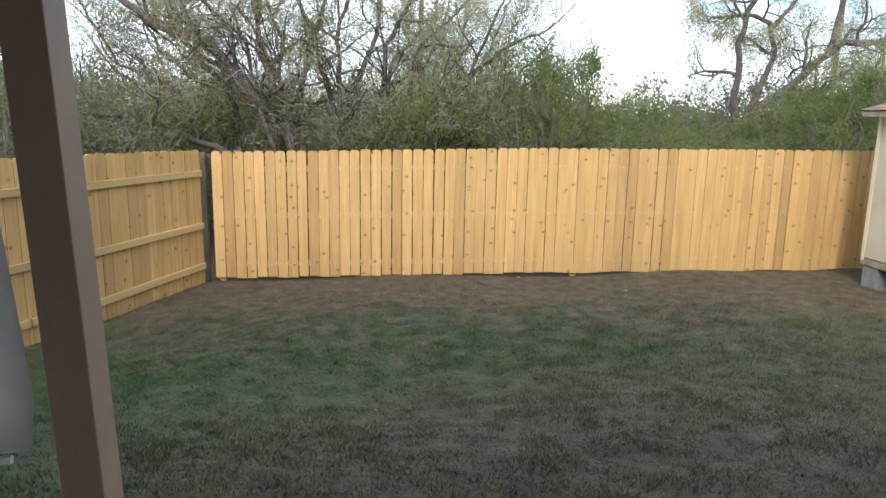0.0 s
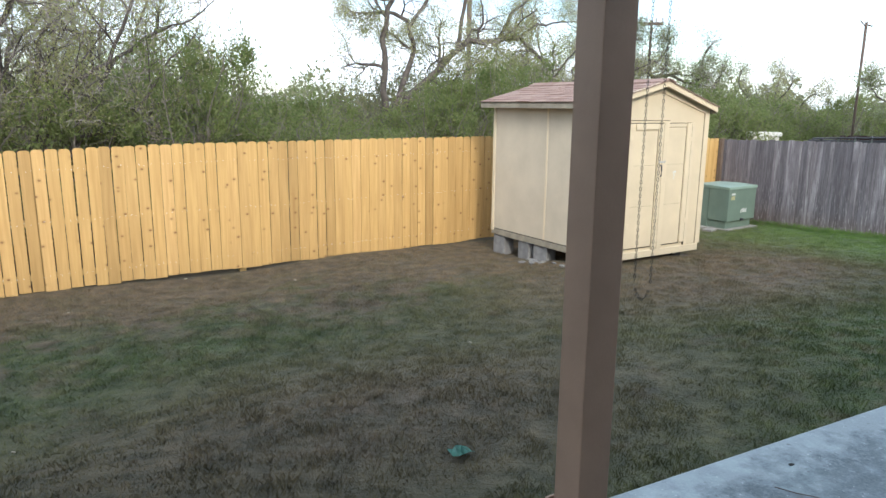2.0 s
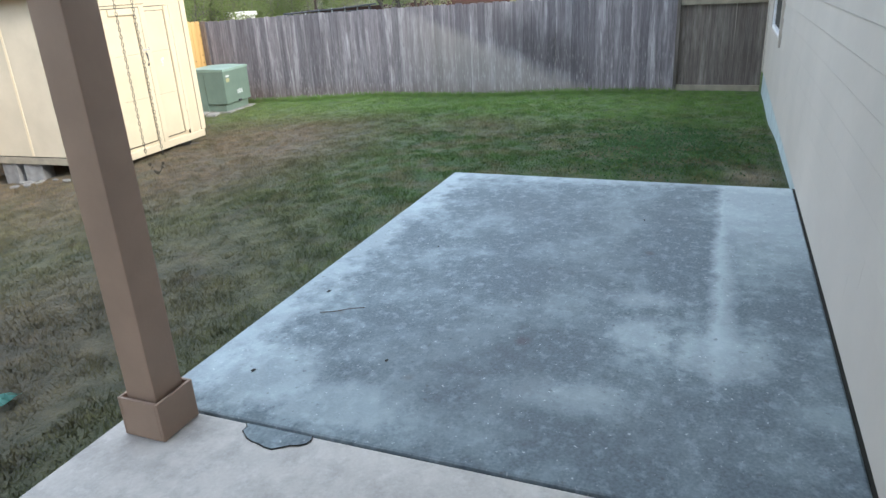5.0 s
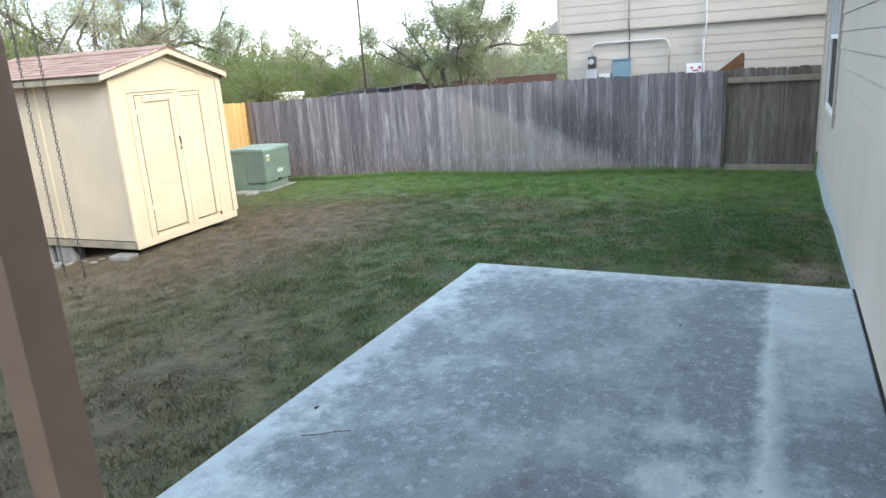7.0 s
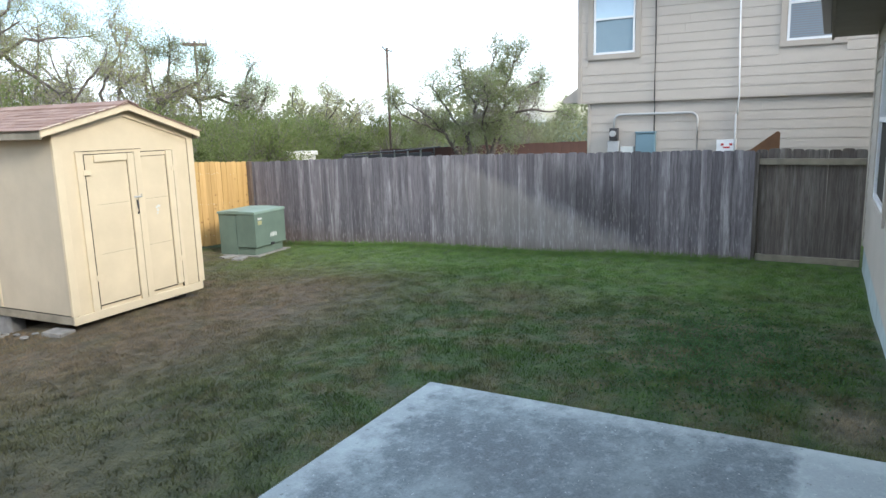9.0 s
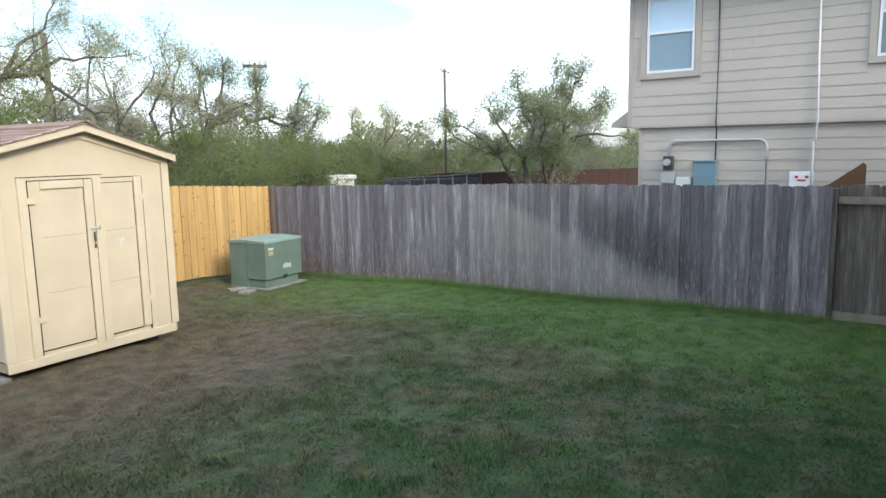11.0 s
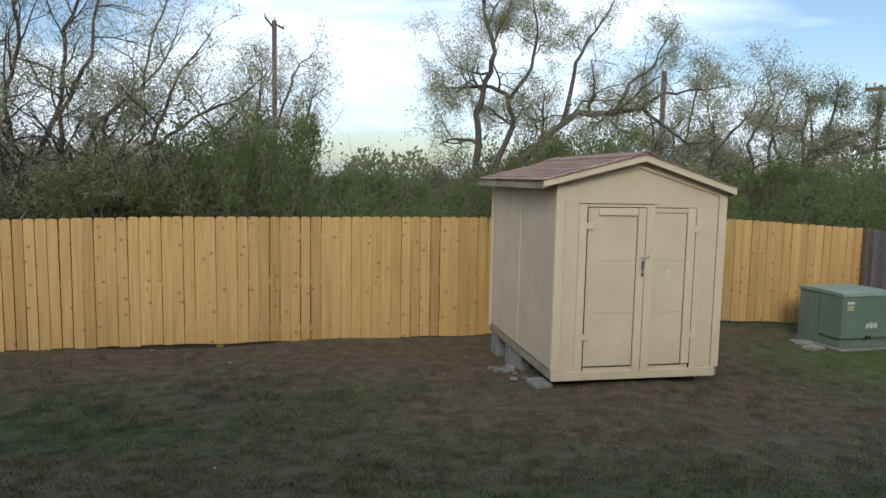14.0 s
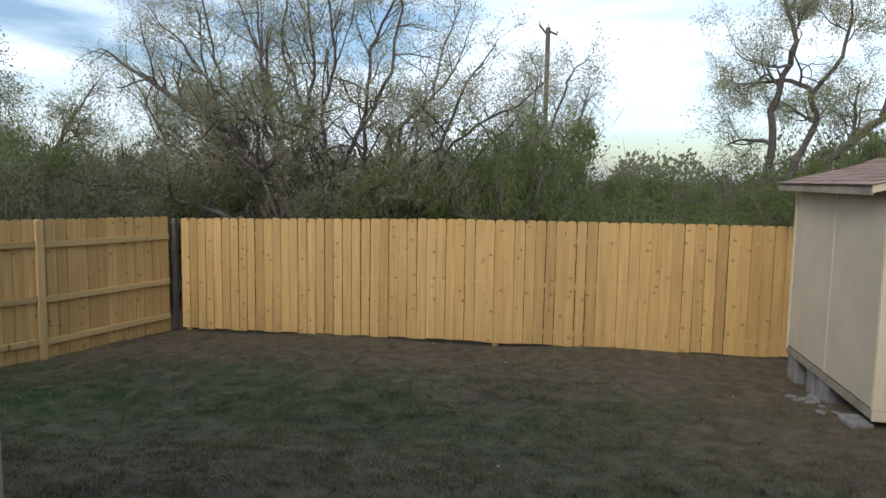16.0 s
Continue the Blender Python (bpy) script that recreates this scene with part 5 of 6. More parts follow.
def big_tree():
    limbs = [
        ([(1.15, 0, -0.3), (0.95, 0, 1.0), (0.55, 0.1, 1.9), (-0.05, 0, 2.6), (-0.75, -0.1, 3.35), (-1.75, 0.1, 3.75), (-2.7, 0, 4.4)], 0.16, 0.04),
        ([(0.6, 0.1, 1.8), (0.35, 0.1, 2.4), (0.05, 0, 3.3), (0.1, 0, 4.2)], 0.07, 0.03),
        ([(0.9, -0.1, 1.0), (-0.6, -0.6, 1.7), (-2.2, -0.8, 2.2), (-3.8, -0.9, 2.3), (-5.0, -0.9, 2.7)], 0.06, 0.02),
    ]
    rnd = random.Random(21)
    for k, ang in enumerate((-74, -66, -58, -50, -42, -35, -28, -21, -14, -7, 0, 7, 14, 21, 28, 36, 44, 53, 62, 70)):
        t = radians(ang + rnd.uniform(-3, 3))
        reach = 4.3 + 1.5 * math.cos(t - 0.15) + (1.0 if ang < -30 else 0.0) + rnd.uniform(-0.5, 0.4)
        if ang > 30:
            reach -= 0.8
        d = Vector((math.sin(t), 0, math.cos(t)))
        side = Vector((math.cos(t), 0, -math.sin(t)))
        y = rnd.uniform(-0.9, 1.7)
        x0 = 1.15 + 0.03 * (k - 10)
        pts = [(x0, 0.05 * k - 0.5, 0.1)]
        bend = rnd.choice((-1, 1))
        for n, f in enumerate((0.16, 0.32, 0.48, 0.64, 0.82)):
            q = d * reach * f + side * bend * rnd.uniform(0.05, 0.22) * (1, 1, -1, 1, -1)[n]
            pts.append((x0 + q.x, y * f * 1.2, q.z + 0.3 + 1.1 * f))
        limbs.append((pts, rnd.uniform(0.05, 0.085), 0.020))
    tree("large spreading mesquite tree with grey twisted limbs behind the fence", (-2.3, 13.0, -0.7), limbs, SPEC_WIDE, 11, LEAF_TREE, leaves=5.5, twigs=1, leaf=(0.052, 0.016), spread=0.09)


def fork_tree():
    limbs = [
        ([(-0.25, 0, -0.3), (-0.15, 0, 1.5), (-0.2, 0, 3.0), (-0.22, 0, 3.9), (-0.02, 0.1, 4.6), (0.15, 0.1, 5.3), (-0.1, 0.1, 6.1)], 0.12, 0.04),
        ([(-0.15, 0, 1.8), (0.30, 0, 2.9), (0.62, 0.1, 3.65), (0.45, 0.1, 4.3), (0.1, 0.1, 4.5)], 0.085, 0.045),
        ([(0.0, 0, -0.3), (0.15, 0, 1.2), (0.4, 0, 2.6), (1.0, 0, 3.05), (1.55, 0, 3.6), (2.1, 0.05, 3.95), (2.9, 0, 4.0), (3.6, 0, 4.15), (4.3, 0.1, 3.7)], 0.13, 0.04),
        ([(1.75, 0, 3.75), (1.95, 0.1, 4.5), (2.0, 0, 5.1), (2.35, 0.1, 5.7)], 0.06, 0.03),
        ([(3.0, 0, 4.05), (3.3, 0, 4.7), (3.9, 0.1, 5.1)], 0.055, 0.025),
        ([(3.5, 0, 4.1), (4.1, 0, 4.5), (4.9, 0, 4.6)], 0.045, 0.02),
        ([(0.5, 0.1, 4.2), (1.0, 0, 4.9), (1.1, 0, 5.7)], 0.05, 0.025),
    ]
    tree("forked mesquite tree with bare dark limbs and small leaf tufts", (7.55, 16.0, -0.7), limbs, SPEC_AIRY, 23, LEAF_TREE, leaves=10, twigs=1, leaf=(0.055, 0.014), spread=0.08)


def small_tree(label, at, height, width, seed, leaves, leaf_material=None, trunks=4, spread=0.14):
    r = random.Random(seed)
    limbs = []
    for k in range(trunks):
        a = 2 * math.pi * (k + r.random() * 0.4) / trunks
        s = width * 0.5
        c, d = math.cos(a), math.sin(a)
        z1, z2, z3 = height * r.uniform(0.22, 0.32), height * r.uniform(0.45, 0.6), height * r.uniform(0.6, 0.78)
        limbs.append(([(0.1 * c, 0.1 * d, -0.2), (0.25 * s * c, 0.25 * s * d, z1), (0.55 * s * c, 0.5 * s * d, z2), (0.75 * s * math.cos(a + 0.4), 0.75 * s * math.sin(a + 0.4), z3)], 0.085, 0.03))
    limbs.append(([(0, 0, -0.2), (0.1, 0, height * 0.3), (-0.1, 0.1, height * 0.55), (0.1, 0, height * 0.8)], 0.09, 0.03))
    spec = dict(SPEC_SMALL, len=height * 0.19)
    tree(label, at, limbs, spec, seed, leaf_material or LEAF_TREE, leaves=leaves, twigs=1, leaf=(0.085, 0.030), spread=spread)


def round_tree():
    """Wide crown on several dark stems, the crown in tufts."""
    limbs = [
        ([(-0.5, 0, -0.2), (-0.7, 0, 1.2), (-1.36, 0.2, 2.2), (-1.8, 0.3, 2.7), (-2.4, 0.3, 3.1)], 0.10, 0.03),
        ([(-0.3, 0, -0.2), (-0.36, 0, 1.45), (-0.45, 0, 2.05), (-0.15, 0.2, 2.65), (-0.1, 0.3, 3.15), (-0.45, 0.2, 3.7), (-0.5, 0.1, 4.3)], 0.12, 0.035),
        ([(0.2, 0, -0.2), (0.56, 0, 1.45), (0.7, -0.1, 2.25), (0.95, -0.3, 3.05), (1.0, -0.4, 3.8), (1.3, -0.3, 4.5)], 0.13, 0.035),
        ([(0.7, -0.1, 2.25), (1.2, -0.6, 2.75), (1.9, -0.8, 2.9), (2.6, -0.7, 2.8)], 0.07, 0.03),
        ([(0.95, -0.3, 3.05), (1.6, -0.2, 3.5), (2.15, 0.1, 3.9)], 0.06, 0.03),
        ([(-0.45, 0, 2.05), (-1.0, 0.6, 2.7), (-1.35, 0.8, 3.3), (-1.6, 0.9, 3.7)], 0.06, 0.03),
        ([(-1.36, 0.2, 2.2), (-2.2, -0.3, 2.5), (-2.9, -0.4, 2.9)], 0.05, 0.025),
        ([(-0.1, 0.3, 3.15), (0.35, 0.6, 3.9), (0.6, 0.7, 4.7)], 0.055, 0.03),
        ([(0.4, 0, 1.2), (0.1, -0.9, 2.5), (0.3, -1.3, 3.3)], 0.06, 0.03),
        ([(0.56, 0, 1.45), (1.3, 0.9, 2.5), (1.9, 1.2, 3.2)], 0.06, 0.03),
    ]
    tree("broad grey-green mesquite tree in front of a rust-brown fence", (26.2, 12.1, -0.75), limbs, SPEC_ROUND, 36, LEAF_GREY, leaves=3.2, twigs=1, leaf=(0.095, 0.030), spread=0.12, turn=-62)


def arch_tree():
    limbs = [
        ([(-2.7, 0, -0.2), (-2.6, 0, 2.0), (-2.45, 0, 2.95), (-2.15, 0, 3.45), (-1.75, 0, 3.8), (-1.2, 0, 3.8), (-0.85, 0, 3.55), (-0.3, 0, 3.65), (0.2, 0, 3.4)], 0.15, 0.05),
        ([(-2.45, 0, 2.95), (-2.6, 0.3, 4.0), (-2.5, 0.4, 5.1)], 0.07, 0.03),
        ([(-1.9, 0, 3.7), (-1.8, 0.3, 4.5), (-1.7, 0.4, 5.2)], 0.06, 0.03),
        ([(-1.2, 0, 3.8), (-0.7, 0.2, 4.3), (-0.5, 0.2, 4.6)], 0.05, 0.03),
        ([(0.3, 0.3, -0.2), (0.3, 0.3, 2.0), (0.6, 0.3, 3.4), (0.8, 0.3, 4.2)], 0.09, 0.03),
        ([(0.3, 0.3, 2.0), (1.0, 0.2, 2.9), (1.4, 0.2, 3.5)], 0.06, 0.03),
        ([(-2.6, 0, 2.0), (-3.2, 0.3, 3.2), (-3.5, 0.3, 4.2)], 0.07, 0.03),
    ]
    tree("mesquite tree with a thick dark arching limb and grey-green tufts", (20.8, 19.6, -0.75), limbs, SPEC_ROUND, 33, LEAF_GREY, leaves=2.2, twigs=1, leaf=(0.085, 0.028), spread=0.13, turn=-41)


LEAF_GREY = leaf_mat("grey_green_leaves", (0.19, 0.24, 0.115, 1), (0.26, 0.30, 0.14, 1), (0.38, 0.39, 0.21, 1))
SPEC_ROUND = dict(bare=0.35, side=0.7, len=0.85, gnarl=0.34, up=0.06, droop=-0.05, levels=3, kids=2)

big_tree()
fork_tree()
round_tree()
arch_tree()
small_tree("sparse yellow-green mesquite tree in front of a power pole", (1.75, 22.5, -0.75), 6.6, 4.4, 31, 1.1)
small_tree("leafy mesquite tree behind the far fence corner", (17.9, 21.3, -0.75), 6.3, 5.4, 32, 1.8)
small_tree("twiggy mesquite tree with pale leaf tufts beyond the fence", (14.6, 20.5, -0.75), 5.9, 4.6, 34, 1.4)
small_tree("small pale mesquite tree far beyond the grey fence", (31.0, 23.0, -0.75), 4.9, 4.6, 35, 1.8)
small_tree("thin grey tree behind the side fence", (-8.5, 12.5, -0.75), 5.2, 5.0, 37, 1.5)


def bush_mesh(seed, n, w, h, material_leaf, bare=0.35):
    """Leaves and twigs of one bush, as two meshes; local origin at its foot."""
    r = np.random.default_rng(seed)
    k = 64
    th, rad, zz = r.uniform(0, 2 * math.pi, k), np.sqrt(r.uniform(0.02, 1, k)), r.uniform(0.12, 1.0, k)
    lim = np.sqrt(np.clip(1 - (zz - 0.35) ** 2 / 0.55, 0.08, 1))
    cx, cy = np.cos(th) * rad * lim * w / 2, np.sin(th) * rad * lim * w / 2
    c = np.stack([cx, cy, zz * h * (0.8 + 0.2 * r.random(k))], 1)
    s = r.uniform(0.05, 0.19, k)
    i = r.integers(0, k, n)
    p = c[i] + r.normal(0, 1, (n, 3)) * s[i][:, None] * np.array([1.1, 1.1, 1.25])
    p[:, 2] = np.abs(p[:, 2])
    d = unit(r, n, 0.5)
    lv, lf = strips(r, p, d, r.uniform(0.05, 0.11, n), r.uniform(0.018, 0.038, n))
    m = int(n * bare)
    j = r.integers(0, k, m)
    q = c[j] * r.uniform(0.3, 1.05, (m, 1)) + r.normal(0, 0.14, (m, 3))
    out = q * np.array([0.35, 0.35, 0]) + unit(r, m, 1.3) * 0.8
    out /= np.linalg.norm(out, axis=1, keepdims=True)
    tv, tf = strips(r, q, out, r.uniform(0.25, 0.75, m), r.uniform(0.006, 0.014, m))
    stems = Growth(seed)
    for a in range(7):
        t = 2 * math.pi * a / 7
        stems.limb([(0.05, 0, -0.1), (math.cos(t) * w * 0.15, math.sin(t) * w * 0.15, h * 0.35), (math.cos(t) * w * 0.3, math.sin(t) * w * 0.3, h * 0.75)], 0.03, 0.01, 0, dict(bare=0.4, side=0.2, len=0.6, gnarl=0.25, up=0.1, droop=0, levels=1, kids=1))
    sv, sf = stems.tubes((0, 1, 2), 3)
    out = []
    for nm, v, f, mt in (("foliage", lv, lf, material_leaf), ("brushwood", np.concatenate([sv, tv]), np.concatenate([sf, tf + len(sv)]), BRUSH)):
        ob = quads(nm, v, f, mt)
        out.append(ob.data)
        bpy.data.objects.remove(ob)
    return out


def bushes():
    rnd = random.Random(12)
    green = [bush_mesh(40 + k, 9500, 2.7, 2.5, LEAF_BUSH, 0.10) for k in range(3)]
    dull = [bush_mesh(50 + k, 7000, 2.9, 2.5, LEAF_DULL, 0.24) for k in range(3)]

    def put(x, y, h, kind, w=1.0):
        meshes = rnd.choice(green if kind else dull)
        lab = "dense leafy green bush beyond the fence" if kind else "greyish twiggy bush with thin leaves beyond the fence"
        t = thing("bush", lab, "bush", at=Matrix.Translation((x, y, gz(x, y) - 0.02)) @ Matrix.Rotation(rnd.uniform(0, 6.28), 4, "Z") @ Matrix.Diagonal((w, w, h / 2.5, 1)), group="bushes behind the fences")
        for nm, me in zip(("foliage", "brushwood"), meshes):
            link(nm, me, t)

    x = -10.5
    while x < 19:
        u = (x + 10.5) / 29.5
        g = rnd.random() < (0.15 if x < 1.5 else 0.8)
        h = 2.6 + 0.45 * math.sin(x * 0.9) + rnd.uniform(-0.25, 0.35) - (0.25 if x > 5.5 else 0)
        if not (-3.2 < x < -1.2):
            put(x, 12.5 + rnd.uniform(-0.2, 0.6) + max(0, x - 12) * 0.2, h, g)
        put(x + 0.6, 14.6 + rnd.uniform(-0.5, 0.6), h + 0.3, g)
        if x > -7:
            put(x + 0.2, 18.0 + rnd.uniform(-0.8, 1.2), h + 0.55, rnd.random() < 0.55, 1.25)
        x += 1.55 + rnd.uniform(-0.15, 0.25)
    for y in np.arange(4.5, 12.5, 1.6):
        xx = -5.4 - (8.5 - y) * 0.45
        put(xx, y, 2.5 + rnd.uniform(-0.2, 0.4), rnd.random() < 0.3)
        put(xx - 2.2, y + 0.5, 3.0 + rnd.uniform(-0.2, 0.4), rnd.random() < 0.3)
    for k in range(14):
        a = radians(42 + k * 1.15 if k < 8 else 48 + (k - 8) * 3.6)
        d = 22 if k < 8 else 35
        put(3.9 + d * math.sin(a) + rnd.uniform(-0.6, 0.6), 0.46 + d * math.cos(a), (2.5 if k < 8 else 3.0) + rnd.uniform(-0.2, 0.3), rnd.random() < 0.8, 1.15)


bushes()


def far_woods():
    r = np.random.default_rng(77)
    n = 50000
    a = np.radians(r.uniform(-75, 100, n))
    d = r.uniform(60, 95, n)
    top = 2.6 + 1.3 * np.sin(a * 31) + 0.8 * np.sin(a * 77 + 1)
    z = -0.8 + np.abs(r.random(n)) * (top + 0.8) * 1.1
    p = np.stack([5 + d * np.sin(a), d * np.cos(a), z], 1)
    v, f = strips(r, p, unit(r, n, 0.5), r.uniform(0.3, 0.8, n), r.uniform(0.15, 0.4, n))
    tagged(quads("far_woods", v, f, LEAF_DULL), "low dull green woods far beyond the fences", "woods", kind="stuff")


far_woods()


def utility_pole(at, top, label, arm, turn=0.0, r=0.11, k=1.0):
    t = thing("utility_pole", label, "utility pole", at=Matrix.Translation((*at, 0)) @ Matrix.Rotation(radians(turn), 4, "Z"))
    bm = bmesh.new()
    tube(bm, [(0, 0, -0.9), (0, 0, top * 0.5), (0, 0, top)], r, 10)
    part("pole", bm, POLE_WOOD, t, smooth=True)
    if arm == "vee":
        part("arm", tube(bmesh.new(), [(0.02, 0, top - 0.45 * k), (-0.46 * k, 0, top + 0.15 * k)], 0.06 * k, 6), POLE_WOOD, t)
        part("arm", tube(bmesh.new(), [(-0.02, 0, top - 0.15 * k), (0.50 * k, 0, top - 0.38 * k)], 0.06 * k, 6), POLE_WOOD, t)
        for x, z in ((-0.46 * k, top + 0.14 * k), (0.02, top), (0.48 * k, top - 0.36 * k)):
            part("insulator", tube(bmesh.new(), [(x, 0, z), (x, 0, z + 0.09 * k), (x, 0, z + 0.18 * k)], 0.04 * k, 8), GREY_METAL, t)
    elif arm:
        part("crossarm", boxed(-arm / 2, arm / 2, -0.06, 0.06, top - 0.22, top - 0.08, 0.01), POLE_WOOD, t)
        for x in (-arm * 0.46, -arm * 0.2, arm * 0.2, arm * 0.46):
            part("insulator", tube(bmesh.new(), [(x, 0, top - 0.08), (x, 0, top + 0.1)], 0.05, 8), GREY_METAL, t)
        part("brace", tube(bmesh.new(), [(-arm * 0.3, 0.07, top - 0.2), (0, 0.07, top - 0.9), (arm * 0.3, 0.07, top - 0.2)], 0.025, 6), GREY_METAL, t)


utility_pole((0.53, 38.5), 9.75, "brown wooden power pole with short slanting arms", "vee", 5, 0.125)
utility_pole((27.65, 17.05), 4.95, "thin brown power pole with short slanting arms", "vee", -60, 0.05, 0.42)
utility_pole((24.65, 25.14), 5.62, "weathered power pole with a wide crossarm", 1.05, -40, 0.06)
utility_pole((19.3, 32.5), 7.0, "plain dark pole standing among the trees", None, 0, 0.13)


def beyond_fence():
    # rust-brown fence in the distance
    t = thing("distant_fence", "long rust-brown board fence in the distance beyond the grey fence", "fence")
    a, b = Vector((24.0, 17.2)), Vector((33.0, 10.0))
    n = 26
    for k in range(n):
        p = a.lerp(b, k / n)
        q = a.lerp(b, (k + 1) / n)
        d = (q - p)
        m = Matrix.Translation((p.x, p.y, -0.8)) @ Matrix.Rotation(math.atan2(d.y, d.x), 4, "Z")
        part("panel", boxed(0.003, d.length - 0.003, -0.015, 0.015, 0, 1.58 + 0.01 * (k % 3), 0.004), RUST_WOOD, t, at=m)
    c = thing("rooftop_unit", "small white box standing beyond the grey fence", "equipment box", at=Matrix.Translation((17.0, 13.0, -0.6)) @ Matrix.Rotation(radians(-35), 4, "Z"))
    part("body", boxed(-0.33, 0.33, -0.3, 0.3, 0.0, 1.60, 0.015), WHITE_BOX, c)
    part("lid", boxed(-0.38, 0.38, -0.34, 0.34, 1.60, 1.70, 0.01), WHITE_BOX, c)
    c = thing("utility_trailer", "dark metal ladder rack beyond the grey fence", "trailer", at=Matrix.Translation((18.1, 12.15, -0.6)) @ Matrix.Rotation(radians(-38), 4, "Z"))
    part("rail", tube(bmesh.new(), [(-0.25, -0.3, 1.56), (0.5, -0.3, 1.585), (1.4, -0.3, 1.60), (2.6, -0.3, 1.67)], 0.026, 6), DARK_METAL, c)
    part("rail", tube(bmesh.new(), [(-0.2, 0.05, 1.26), (2.6, 0.05, 1.30)], 0.026, 6), DARK_METAL, c)
    # Added dark sheet that fills in the darkness between the rungs.
    part("tarp", boxed(-0.2, 2.5, 0.10, 0.13, 0.9, 1.52, 0.01), DARK_METAL, c, "dark backing behind the rungs")
    for k in range(7):
        x = 0.05 + k * 0.40
        part("rung", tube(bmesh.new(), [(x - 0.05, -0.29, 1.58 + x * 0.03), (x + 0.07, 0.04, 1.28)], 0.022, 6), GREY_METAL, c)
    for x in (0.0, 2.4):
        part("leg", tube(bmesh.new(), [(x, -0.3, 0), (x, -0.3, 1.57 + x * 0.039)], 0.03, 6), DARK_METAL, c)


beyond_fence()

# ---- lawn details ----


def crack():
    """The broken patch at the slab joint."""
    bm = bmesh.new()
    rnd = random.Random(2)
    out = []
    for k in range(15):
        a = math.pi * (0.5 + k / 14)
        out.append((2.40 + 0.105 * math.cos(a) * rnd.uniform(0.85, 1.1), 2.07 + 0.155 * math.sin(a) * rnd.uniform(0.93, 1.05)))
    prism(bm, out, "z", 0.001, 0.004)
    t = tagged(part("slab_patch", bm, SLAB_MAIN), "broken grey patch of concrete at the slab joint", "concrete patch")
    for p, q in zip(out, out[1:]):
        d = Vector((q[0] - p[0], q[1] - p[1]))
        m = Matrix.Translation((p[0], p[1], 0.003)) @ Matrix.Rotation(math.atan2(d.y, d.x), 4, "Z")
        part("crack", boxed(-0.002, d.length + 0.002, -0.0025 * rnd.uniform(0.3, 1.2), 0.0015, -0.001, 0.0025), DARK_GAP, t, at=m)


crack()


def litter():
    rnd = random.Random(6)
    bm = bmesh.new()
    g = [[bm.verts.new((x * 0.034 + rnd.uniform(-0.01, 0.01), y * 0.04 + rnd.uniform(-0.012, 0.012), 0.03 + rnd.uniform(-0.016, 0.016))) for x in range(-2, 3)] for y in range(-1, 2)]
    for j in range(2):
        for i in range(4):
            bm.faces.new((g[j][i], g[j][i + 1], g[j + 1][i + 1], g[j + 1][i]))
    bmesh.ops.solidify(bm, geom=bm.faces[:], thickness=0.004)
    tagged(part("plastic_scrap", bm, TEAL, at=Matrix.Translation((2.40, 3.67, gz(2.4, 3.67) + 0.02))), "small crumpled teal plastic scrap in the grass", "litter")
    for x, y in ((0.5, 8.9), (3.6, 5.6), (9.9, 4.1), (1.9, 10.25), (3.1, 9.2), (5.6, 8.2), (9.4, 6.0), (8.6, 5.0), (0.2, 5.3)):
        bm = bmesh.new()
        a = rnd.uniform(0.015, 0.035)
        prism(bm, [(-a, -a * 0.4), (a * 0.3, -a * 0.6), (a, 0.0), (a * 0.2, a * 0.5), (-a * 0.8, a * 0.3)], "z", 0, 0.005)
        tagged(part("dry_leaf", bm, DRY_LEAF, at=Matrix.Translation((x, y, gz(x, y) + 0.045)) @ Matrix.Rotation(rnd.uniform(0, 3), 4, "Z") @ Matrix.Rotation(0.3, 4, "X")), "pale dry leaf lying on the lawn", "leaf", "fallen leaves")
    for x, y in ((4.4, 2.2), (3.0, 1.9), (3.6, 2.55), (2.75, 2.45), (5.2, 1.0)):
        bm = bmesh.new()
        a = rnd.uniform(0.006, 0.016)
        prism(bm, [(-a, -a * 0.4), (a, -a * 0.5), (a * 0.7, a * 0.5), (-a * 0.6, a * 0.6)], "z", 0, 0.004)
        tagged(part("dry_leaf", bm, DARK_GAP, at=Matrix.Translation((x, y, 0.001))), "tiny dark leaf scrap on the concrete slab", "leaf", "leaf scraps on the slab")

    twig = tube(bmesh.new(), [(3.46, 2.25, 0.006), (3.42, 2.32, 0.009), (3.385, 2.37, 0.006), (3.34, 2.45, 0.008)], 0.0022, 6)
    tagged(part("twig", twig, POLE_WOOD), "thin brown twig lying on the stained slab", "twig")


litter()


def vnoise(x, y, cell, seed):
    """Smooth random heights between -0.5 and 0.5."""
    g = np.random.default_rng(seed).random((257, 257)) - 0.5
    u, v = x / cell + 0.37 * y / cell, y / cell - 0.29 * x / cell
    i, j = np.floor(u).astype(int), np.floor(v).astype(int)
    a, b = u - i, v - j
    a, b = a * a * (3 - 2 * a), b * b * (3 - 2 * b)
    q = lambda p, s: g[(i + p) % 257, (j + s) % 257]
    return (q(0, 0) * (1 - a) + q(1, 0) * a) * (1 - b) + (q(0, 1) * (1 - a) + q(1, 1) * a) * b


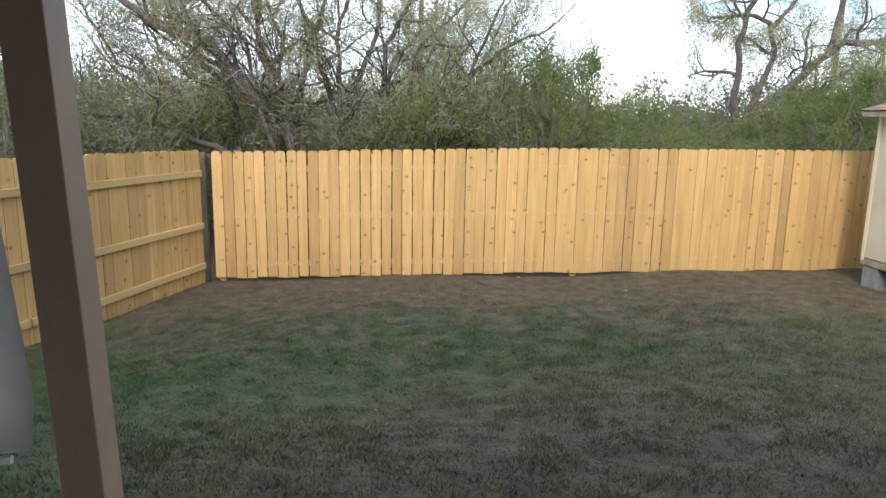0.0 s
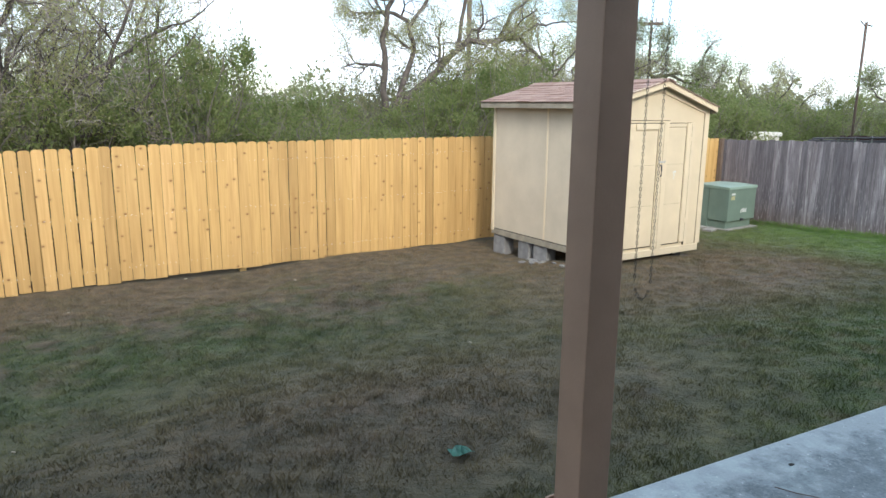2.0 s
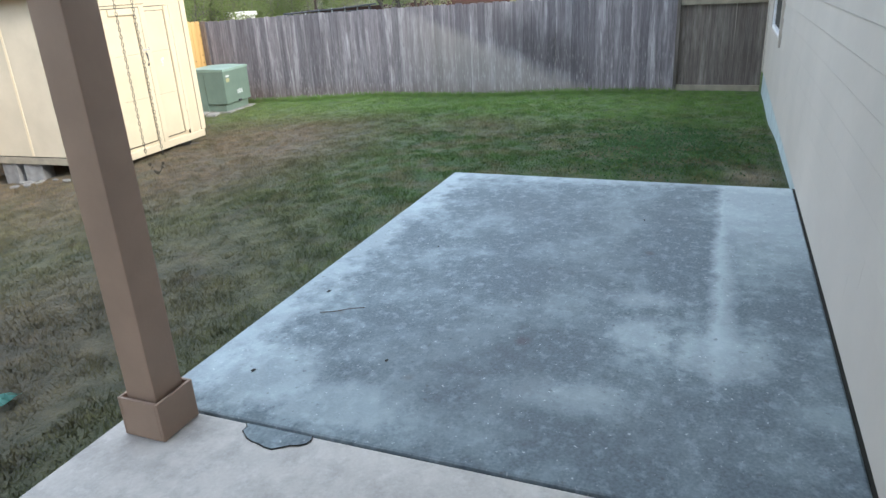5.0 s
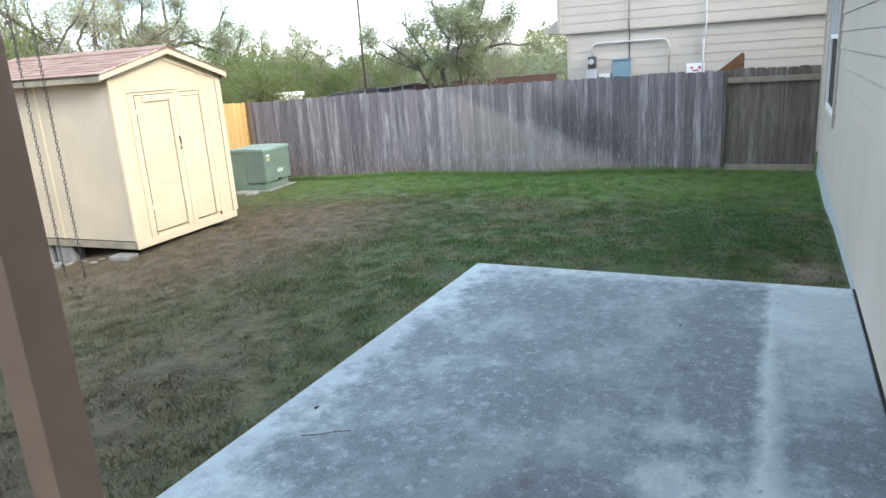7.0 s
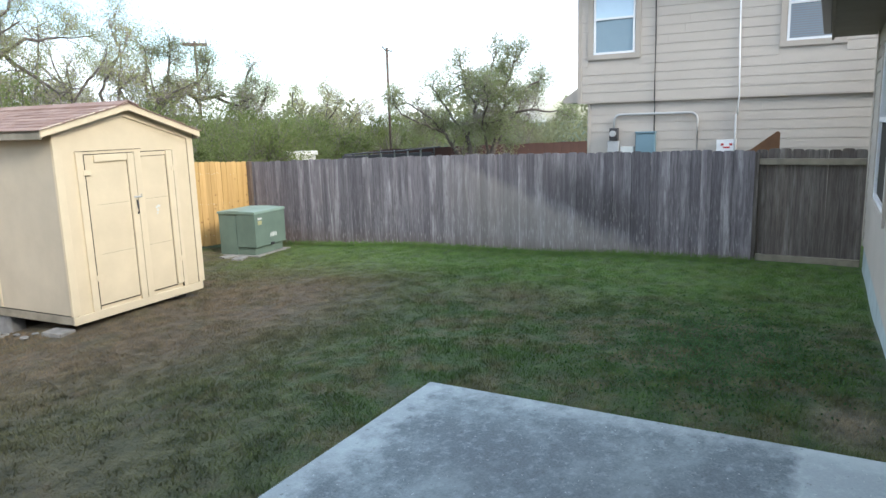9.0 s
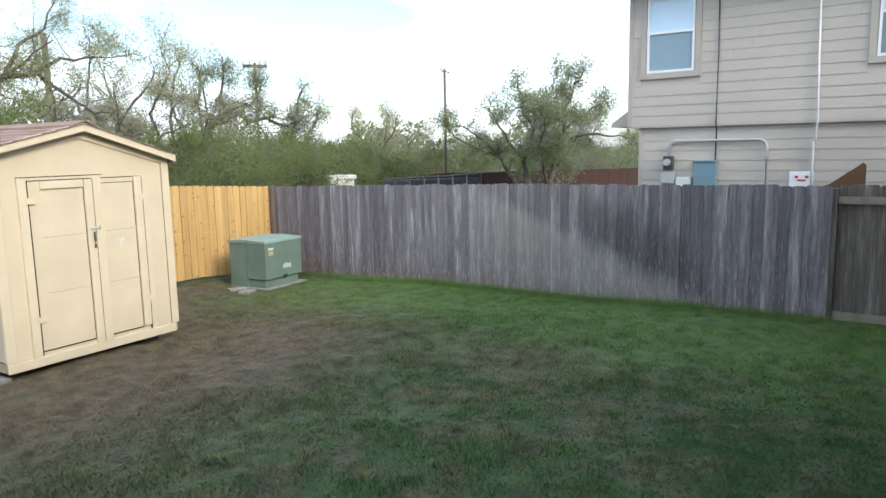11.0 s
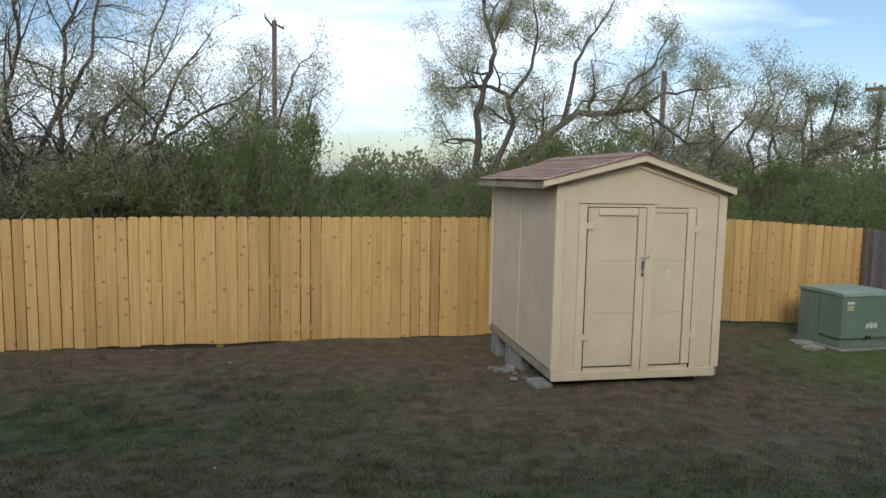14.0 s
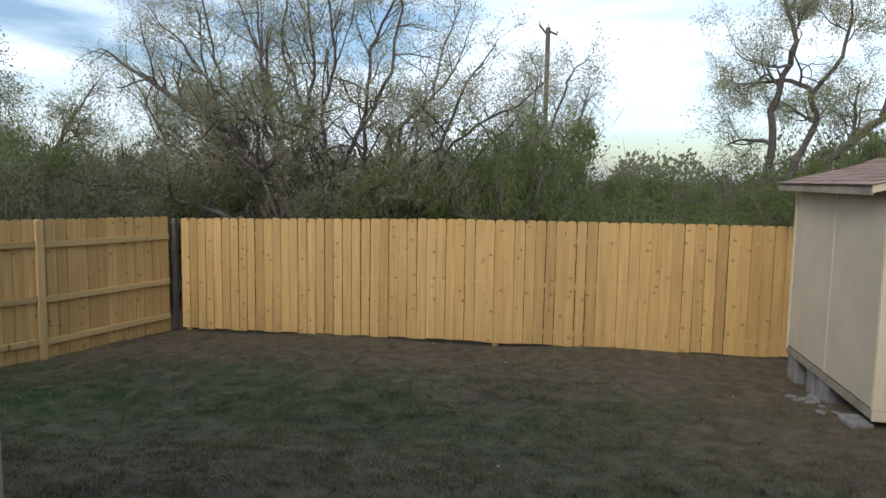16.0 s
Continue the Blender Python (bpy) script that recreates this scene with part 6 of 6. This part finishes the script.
def lawn_blades():
    r = np.random.default_rng(9)
    parts = []

    def field(n, x0, x1, y0, y1, lo, hi, w0, w1):
        x, y = r.uniform(x0, x1, n), r.uniform(y0, y1, n)
        ok = ~((x < 6.24) & (y < 2.76)) & (y > 0.03) & (x < 12.86) & (y < 10.42 + np.clip(x - 2, 0, 20) * 0.0421)
        left = -2.45 - (10.3 - y) * 0.4286
        ok &= x > left
        c, s = math.cos(radians(3.4)), math.sin(radians(3.4))
        u, v = (x - 6.575) * c + (y - 7.285) * s, -(x - 6.575) * s + (y - 7.285) * c
        ok &= ~((u > 0.0) & (u < 1.83) & (v > 0.02) & (v < 2.5))
        clump = 2.0 * vnoise(x, y, 0.10, 1) + 1.5 * vnoise(x, y, 0.26, 2) + 0.6 * vnoise(x, y, 0.9, 3)
        ok &= r.random(n) < 0.84 + 0.16 * clump
        x, y, clump = x[ok], y[ok], clump[ok]
        n = len(x)
        h = r.uniform(lo, hi, n) * (1 + 0.42 * clump)
        z = ground_z(x, y) + 0.012 * np.sin(x * 2.3 + 1.1 * np.sin(y * 1.7)) * np.cos(y * 2.9) - 0.008
        a = r.uniform(0, 2 * math.pi, n)
        w = r.uniform(w0, w1, n)
        lean = r.uniform(0.2, 1.1, n) * h
        b = r.uniform(0, 2 * math.pi, n)
        p = np.stack([x, y, z], 1)
        side = np.stack([np.cos(a) * w, np.sin(a) * w, np.zeros(n)], 1)
        tip = p + np.stack([np.cos(b) * lean, np.sin(b) * lean, h], 1)
        parts.append(np.stack([p - side, p + side, tip], 1).reshape(-1, 3))

    field(900000, -3.8, 12.9, 0.03, 11.0, 0.016, 0.040, 0.0028, 0.0056)
    # longer tufts against fences and slab edges
    v = np.concatenate(parts)
    ob = quads("grass", v, np.arange(len(v)).reshape(-1, 3), BLADES)
    tagged(ob, "short patchy winter grass, green with dry brown areas", "grass", kind="stuff")
    n = 16000
    x = np.concatenate([r.uniform(12.6, 12.85, n // 2), r.uniform(2.5, 6.2, n // 4), r.uniform(6.22, 6.32, n // 4)])
    y = np.concatenate([r.uniform(1.3, 10.6, n // 2), 2.76 + np.abs(r.normal(0, 0.03, n // 4)), r.uniform(0.1, 2.7, n // 4)])
    n = len(x)
    p = np.stack([x, y, ground_z(x, y)], 1)
    d = unit(r, n, 2.2)
    v, f = strips(r, p, d, r.uniform(0.05, 0.13, n), r.uniform(0.003, 0.006, n))
    tagged(quads("edge_grass", v, f, BLADES), "longer grass tufts along the grey fence and slab", "grass", kind="stuff")
    # clover near the wall
    n = 4200
    x, y = 8.1 + r.normal(0, 0.75, n), 1.15 + r.normal(0, 0.42, n)
    ok = (y > 0.05) & (x > 6.3)
    x, y = x[ok], y[ok]
    n = len(x)
    p = np.stack([x, y, ground_z(x, y) + r.uniform(0.02, 0.06, n)], 1)
    v, f = strips(r, p, unit(r, n, 0.3), r.uniform(0.015, 0.03, n), r.uniform(0.009, 0.018, n))
    tagged(quads("clover", v, f, LEAF_CLOVER), "low dark green clover leaves near the house wall", "clover", kind="stuff")


LEAF_CLOVER = leaf_mat("clover_leaves", (0.050, 0.110, 0.045, 1), (0.07, 0.145, 0.060, 1), (0.10, 0.18, 0.08, 1))
lawn_blades()

shed_shingles(*SHED_INFO)
